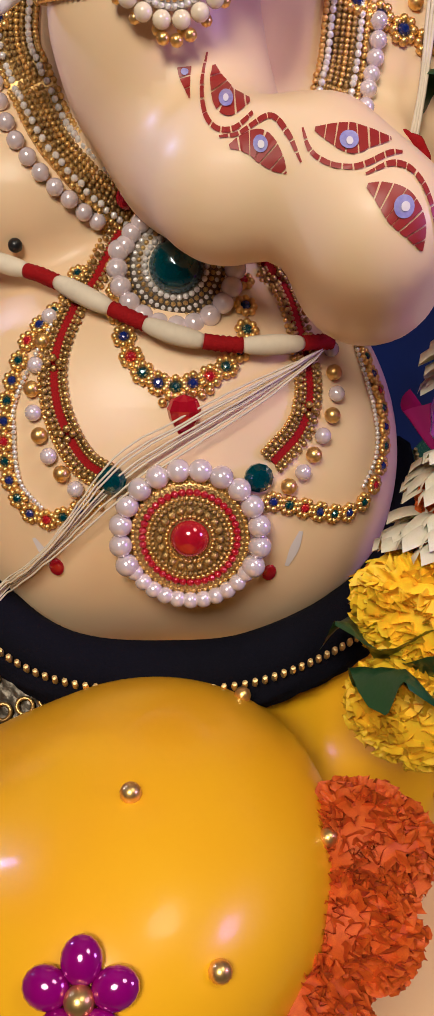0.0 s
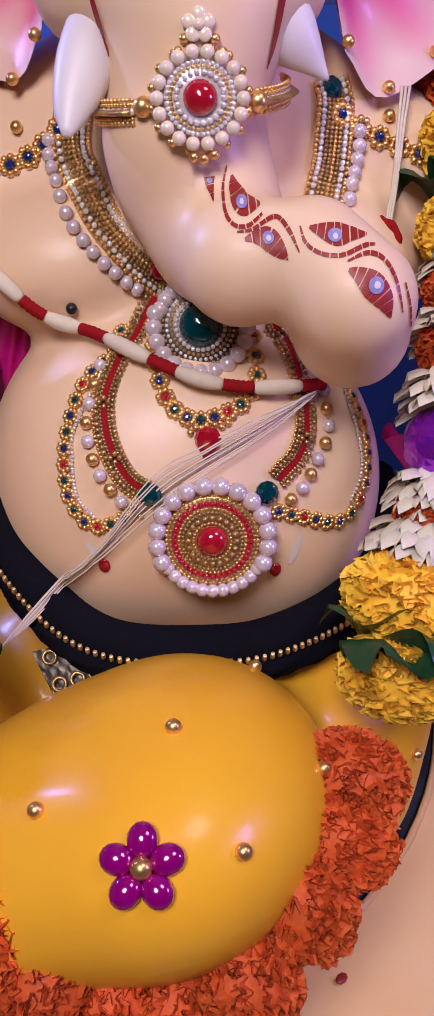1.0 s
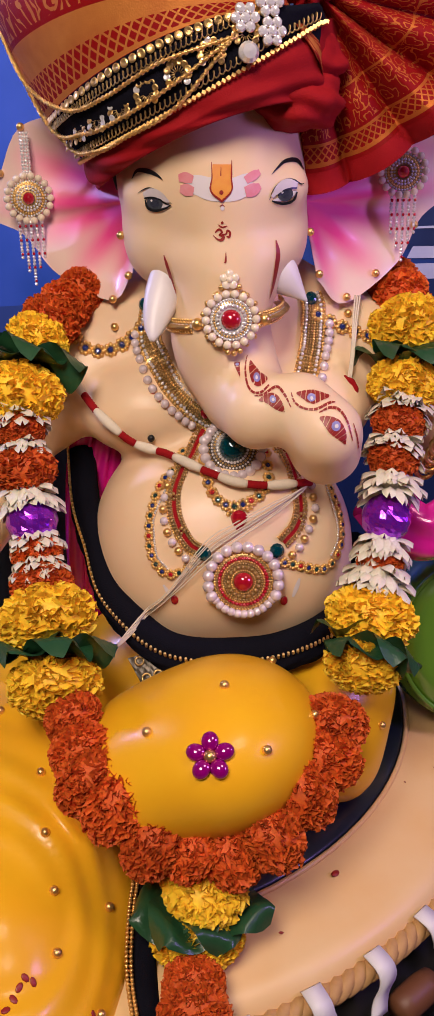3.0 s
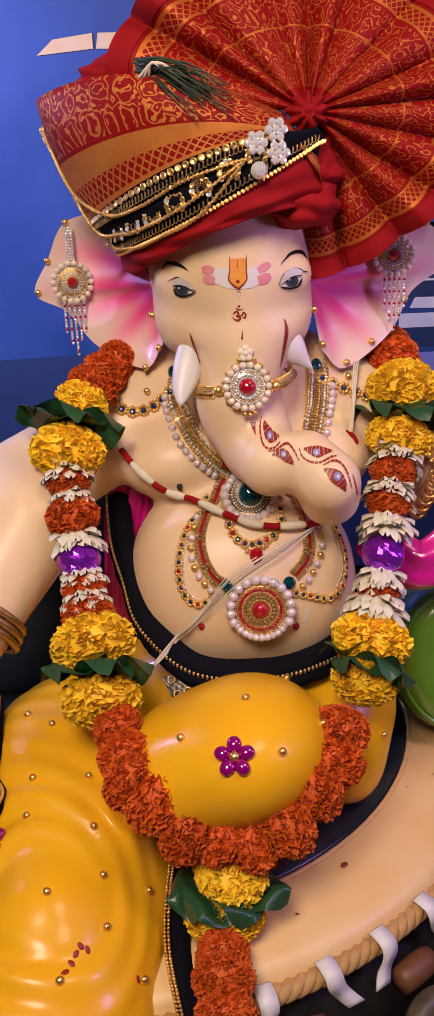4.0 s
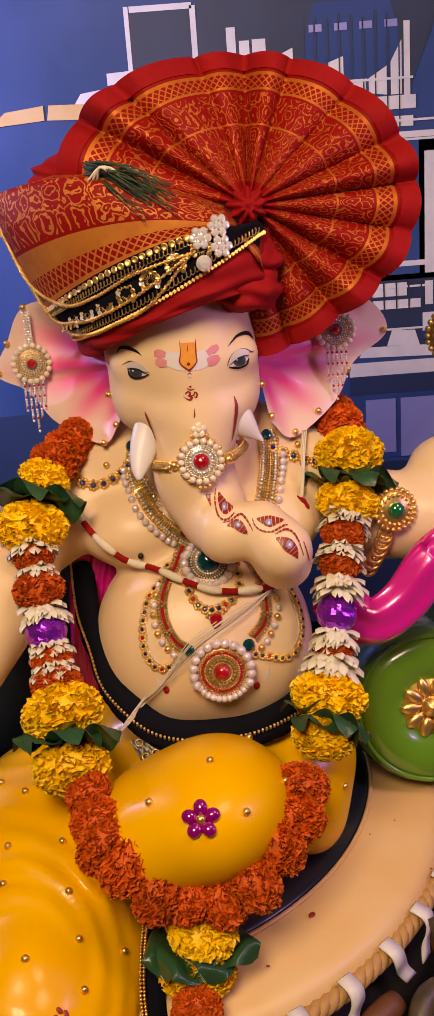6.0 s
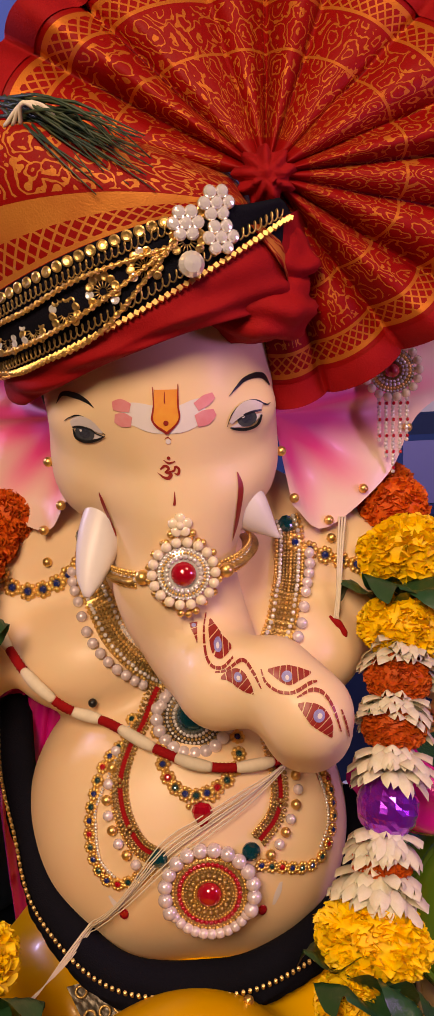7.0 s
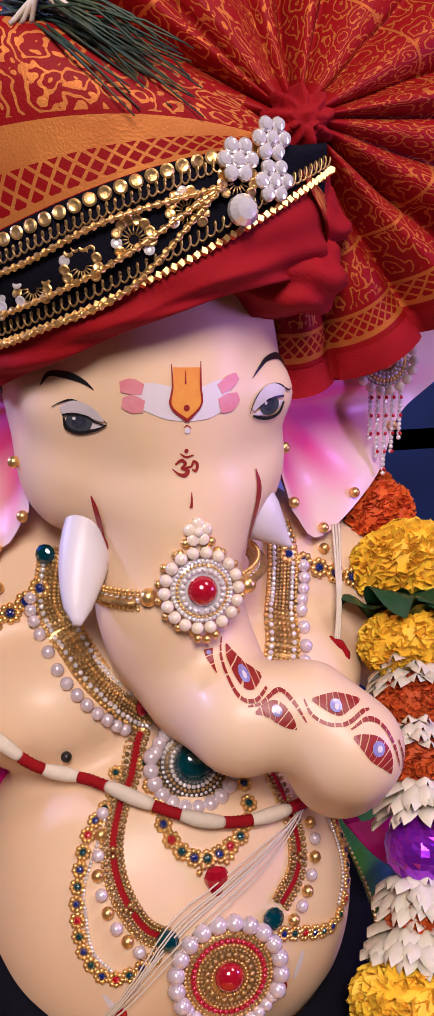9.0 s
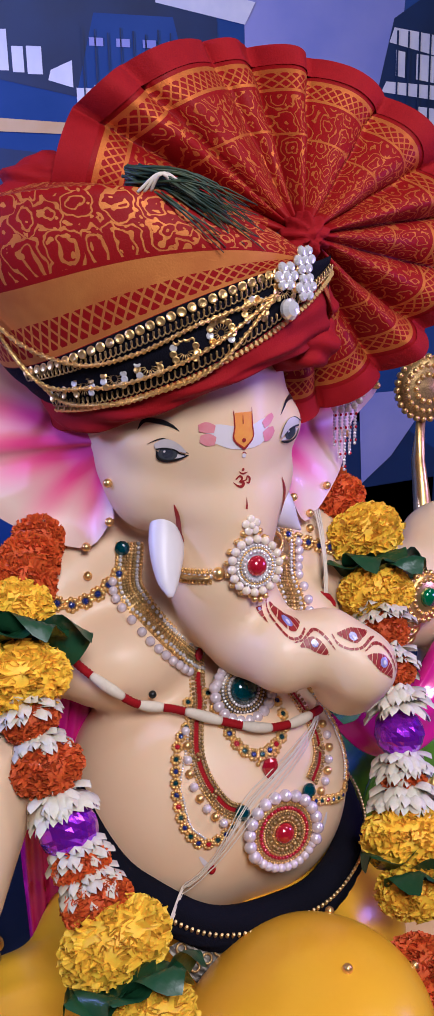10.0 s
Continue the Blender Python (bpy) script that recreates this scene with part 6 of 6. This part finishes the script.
for s, a0, a1 in ((4.62, -75, 22), (3.30, -75, 40)):
    n = 900
    spine = band_path(s, a0, a1, n, 0.0025)
    q = [spine[i] + Vector((0.0010 * math.cos(i * 0.42), -0.0012 * abs(math.cos(i * 0.21)), 0.0026 * math.sin(i * 0.42))) for i in range(n)]
    put("coil_trim", mesh("coil_trim", *tube(q, 0.0005, 4), ANTIQUE), turban, label="gold wire coil trim")
teeth = band_path(2.93, -75, 44, 70, 0.0035)
put("tooth_trim", mesh("tooth_trim", *join([moved(lathe([(0.0019, -0.0013), (0.0019, 0.0013)], 4), frame_of(q, (0.2, -1, 0.5)) @ Matrix.Rotation(0.5 * (i % 2), 4, "Z")) for i, q in enumerate(teeth)]), GOLD, smooth=False), turban, label="gold toothed trim")
SEQ = [mesh("sequin", *lathe([(0.0008, 0.0002), (0.0022, 0.0004), (0.0031, 0.0), (0.0031, 0.0003), (0.0022, 0.0008), (0.0008, 0.0005)], 14), m, smooth=False) for m in (GOLD, ANTIQUE, SILVER)]
rnd = random.Random(8)
for i, a in enumerate(np.linspace(-72, 20, 32)):
    q = turban_at(radians(a), 4.86, 0.0022)
    put("sequin", SEQ[rnd.choice((0, 0, 1))], turban, frame_of(q, (math.sin(radians(a)) + rnd.uniform(-0.2, 0.2), -math.cos(radians(a)), 0.15 + rnd.uniform(-0.2, 0.2))))
for a in np.linspace(-66, 12, 8):
    c = turban_at(radians(a), 3.95, 0.0022)
    m = frame_of(c, (math.sin(radians(a)), -math.cos(radians(a)), 0.1))
    rays = [moved(lathe([(0.0004, 0.002), (0.0003, 0.0058)], 5), m @ Matrix.Rotation(b, 4, "Z") @ Matrix.Rotation(math.pi / 2, 4, "Y")) for b in np.arange(16) * math.pi / 8]
    motif = put("sequin_motif", mesh("sequin_motif", *join(rays), ANTIQUE), turban, label="round sequin motif")
    for b in np.arange(13) * 2 * math.pi / 13 + 0.4:
        if math.sin(b) > -0.8:
            put("sequin", SEQ[rnd.choice((0, 0, 1, 2))], motif, m @ Matrix.Translation((0.0074 * math.cos(b), 0.0080 * math.sin(b), 0.0006)) @ Matrix.Rotation(rnd.uniform(-0.4, 0.4), 4, "X") @ Matrix.Scale(0.78, 4))
# chains
for k, (mid, far) in enumerate(((4.45, 5.9), (3.7, 5.6), (2.95, 5.3))):
    pts = [turban_at(radians(a), s, o) for a, s, o in ((-82, 6.3 - 0.1 * k, 0.004), (-70, far - 0.5 - 0.35 * k, 0.004), (-52, mid + 0.25 - 0.1 * k, 0.004), (-34, mid - 0.05, 0.005), (-14, mid + 0.0 + 0.02 * k, 0.0055), (8, 4.05, 0.006))]
    path = smooth_path(pts, 130)
    geo = [moved(ring(0.0013, 0.0006, 8, 5), Matrix.Translation(Vector(q)) @ Matrix.Rotation(i * 1.57, 4, "X") @ Matrix.Rotation(0.6 * (i % 2), 4, "Y")) for i, q in enumerate(path)]
    put("chain", mesh("chain", *join(geo + [tube(path, 0.0011, 6)]), GOLD), turban, label="fine gold chain")
put("gold_bead", GOLDBALL, turban, size(0.004, Matrix.Translation(turban_at(radians(-84), 6.3, 0.003))))
# brooch on the band
clasp = thing("turban_brooch", (0.002, 0.338, 1.18), "crystal flower brooch on the black turban band", "brooch")
GEM = mesh("crystal", *lathe([(0.0034, 0.0), (0.0034, 0.0012), (0.0024, 0.0026), (0.0, 0.0031)], 12), SILVER, smooth=False)
for px, pz in ((-0.001, 1.2005), (0.0150, 1.2095), (0.0165, 1.1925)):
    for k in range(7):
        a = k * math.pi / 3
        x, z = (px, pz) if k == 6 else (px + 0.0062 * math.cos(a), pz + 0.0062 * math.sin(a))
        q, n = turban_xz(x, z, 0.005)
        setting = put("gold_cup", GOLDBALL, clasp, frame_of(q, n) @ Matrix.Diagonal((0.0036, 0.0036, 0.0012, 1)))
        put("crystal", GEM, clasp, frame_of(q, n))
q, n = turban_xz(0.0005, 1.1800, 0.006)
put("crystal", mesh("crystal", *lathe([(0.0068, 0.0), (0.0068, 0.0025), (0.0045, 0.0055), (0.0, 0.0065)], 16), SILVER, smooth=False), clasp, frame_of(q, n), "large round crystal")
# feather tuft tied with white thread
tuft = thing("feather_tuft", (-0.066, 0.37, 1.255), "dark green feather tuft tied with white thread on turban", "feather")
rnd = random.Random(3)
for k in range(70):
    a = Vector((-0.088 + rnd.uniform(-0.006, 0.006), 0.372 + rnd.uniform(-0.008, 0.006), 1.262 + rnd.uniform(-0.006, 0.006)))
    b = Vector((-0.030 + rnd.uniform(-0.018, 0.016), 0.342 + rnd.uniform(-0.008, 0.012), 1.226 + rnd.uniform(-0.012, 0.018)))
    mid = (a + b) / 2 + Vector((rnd.uniform(-0.01, 0.01), rnd.uniform(-0.012, 0), rnd.uniform(0.0, 0.012)))
    put("barb", mesh("barb", *tube(smooth_path([a, mid, b], 8), np.linspace(0.0011, 0.0003, 8), 5), FEATHER), tuft)
for k in range(3):
    path = smooth_path([(-0.090 + 0.004 * k, 0.355, 1.252), (-0.078, 0.350 - 0.002 * k, 1.262), (-0.066, 0.352, 1.258 - 0.003 * k), (-0.060, 0.350, 1.244), (-0.056 + 0.004 * k, 0.352, 1.236)], 20)
    put("thread", mesh("thread", *tube(path, 0.0011, 6), THREAD), tuft, label="white tied thread")

# ---- arms: armlets, bangle and drapes ----
armlet = thing("armlet", (0.165, 0.425, 0.915), "gold filigree armlet with green stone on upper arm", "armlet")
am = frame_of((0.172, 0.412, 0.925), (0.15, -1, 0.15))
put("plate", mesh("plate", *lathe([(0.020, -0.003), (0.020, 0.001), (0.015, 0.004), (0, 0.005)], 20), GOLD), armlet, am)
for R, count, r, h in ((0.0205, 22, 0.0028, 0.0), (0.0150, 18, 0.0022, 0.004)):
    for a in np.arange(count) * 2 * math.pi / count:
        put("bead", BEADS[GOLD.name], armlet, size(r, am @ Matrix.Translation((R * math.cos(a), R * math.sin(a), h))))
put("gem", mesh("gem", *lathe([(0.009, 0.004), (0.007, 0.009), (0, 0.010)], 14), mat("green_gem", (0.0, 0.16, 0.05), 0.06, 0.2, scale=200, coat=1.0)), armlet, am, "green stone")
for k in range(7):
    q = Vector((0.166 - 0.003 * k, 0.416 + 0.0004 * k * k, 0.905 - 0.008 * k))
    put("filigree", mesh("filigree", *join([ring(0.0075, 0.0022, 14, 6), bead_ring(0.0028, 5, 0.002)]), GOLD), armlet, frame_of(q, (0.1, -1, 0)))
bangle = thing("bangle", (-0.262, 0.315, 0.81), "gold bangle on the raised wrist", "bangle")
for k in range(3):
    put("hoop", mesh("hoop", *ring(0.042, 0.0038, 36, 8), ANTIQUE), bangle, frame_of((-0.262 - 0.003 * k, 0.318 - 0.004 * k, 0.818 - 0.006 * k), (0.5, 0.8, 0.75)))


def drape(name, path, w, label):
    ob = thing(name, path[0], label, "drape", "magenta drapes")
    pts = smooth_path(path, 40)

    def fn(u, v):
        i = min(39, int(v * 39))
        c = Vector(pts[i])
        t = (Vector(pts[min(i + 1, 39)]) - Vector(pts[max(i - 1, 0)])).normalized()
        s = t.cross(Vector((0, 1, 0))).normalized()
        a = (u - 0.5) * math.pi * 1.5
        return c + s * (w * math.sin(a)) + Vector((0, -0.6 * w * math.cos(a) + 0.002 * math.sin(u * 26 + 4 * v), 0))
    v, f, uv = sheet(fn, 30, 39)
    put("cloth", mesh("cloth", v, f, FOILPINK), ob)
    return ob


drape("magenta_drape", [(0.105, 0.415, 0.840), (0.125, 0.405, 0.818), (0.150, 0.400, 0.812), (0.180, 0.405, 0.830), (0.210, 0.410, 0.868), (0.250, 0.42, 0.895)], 0.026, "glossy magenta painted drape looped over the arm")
for k in range(3):
    drape("magenta_drape", [(-0.108 - 0.017 * k, 0.475, 0.905), (-0.118 - 0.018 * k, 0.47, 0.86), (-0.128 - 0.016 * k, 0.47, 0.81), (-0.135 - 0.014 * k, 0.47, 0.76), (-0.138 - 0.012 * k, 0.47, 0.66)], 0.011, "glossy magenta painted drape hanging behind the belly")

# ---- standing ornament beside the arm, petals on the drum ----
finial = thing("gold_disc", (0.268, 0.55, 1.07), "gold beaded round disc held beside the ear", "ornament")
fm = frame_of((0.268, 0.55, 1.072), (-0.2, -1, 0.1))
put("plate", mesh("plate", *lathe([(0.030, -0.004), (0.030, 0.002), (0.020, 0.006), (0, 0.007)], 32), ANTIQUE), finial, fm)
for R, count, r, h in ((0.030, 26, 0.0036, 0.0), (0.022, 20, 0.003, 0.005), (0.013, 12, 0.003, 0.006)):
    for a in np.arange(count) * 2 * math.pi / count:
        put("bead", BEADS[GOLD.name], finial, size(r, fm @ Matrix.Translation((R * math.cos(a), R * math.sin(a), h))))
put("stem", mesh("stem", *tube([(0.268, 0.556, 1.045), (0.266, 0.556, 1.0), (0.262, 0.54, 0.955), (0.258, 0.52, 0.93)], [0.005, 0.007, 0.009, 0.01], 12), GOLD), finial)
for x, y, r in ((0.056, 0.249, 0.0045), (0.01, 0.19, 0.002), (0.18, 0.30, 0.0016), (0.13, 0.36, 0.0014), (0.16, 0.38, 0.0012)):
    tagged(put("dry_petal", mesh("dry_petal", *ball(1, 8, 6, r, r * 0.6, r * 0.25), REDP), m=pose(x, y, DZ + 0.0025, 10, 5, x * 900)), "dry dark red petal lying on drum", "petal", "petals on the drum")
for q in ((-0.156, 0.105, 0.640), (-0.158, 0.098, 0.640), (-0.161, 0.092, 0.638), (-0.150, 0.104, 0.638), (-0.165, 0.085, 0.636), (-0.122, 0.110, 0.600)):
    p, n, _, _ = SKINTREE.find_nearest(Vector(q))
    tagged(put("dry_petal", mesh("dry_petal", *ball(1, 8, 6, 0.0034, 0.0022, 0.0006), REDP), m=frame_of(p + n * 0.0003, n, (math.sin(q[0] * 900), 0.3, 1))), "dry dark red petal stuck to yellow drapery", "petal", "petals on the drapery")
path = smooth_path([(0.070, 0.430, 0.940), (0.078, 0.422, 0.941), (0.084, 0.419, 0.937), (0.086, 0.418, 0.930)], 24)
put("red_twist", mesh("red_twist", *tube(path, 0.0024 + 0.0004 * np.sin(np.arange(24)), 10), REDCLOTH), cord, label="red cotton twist")
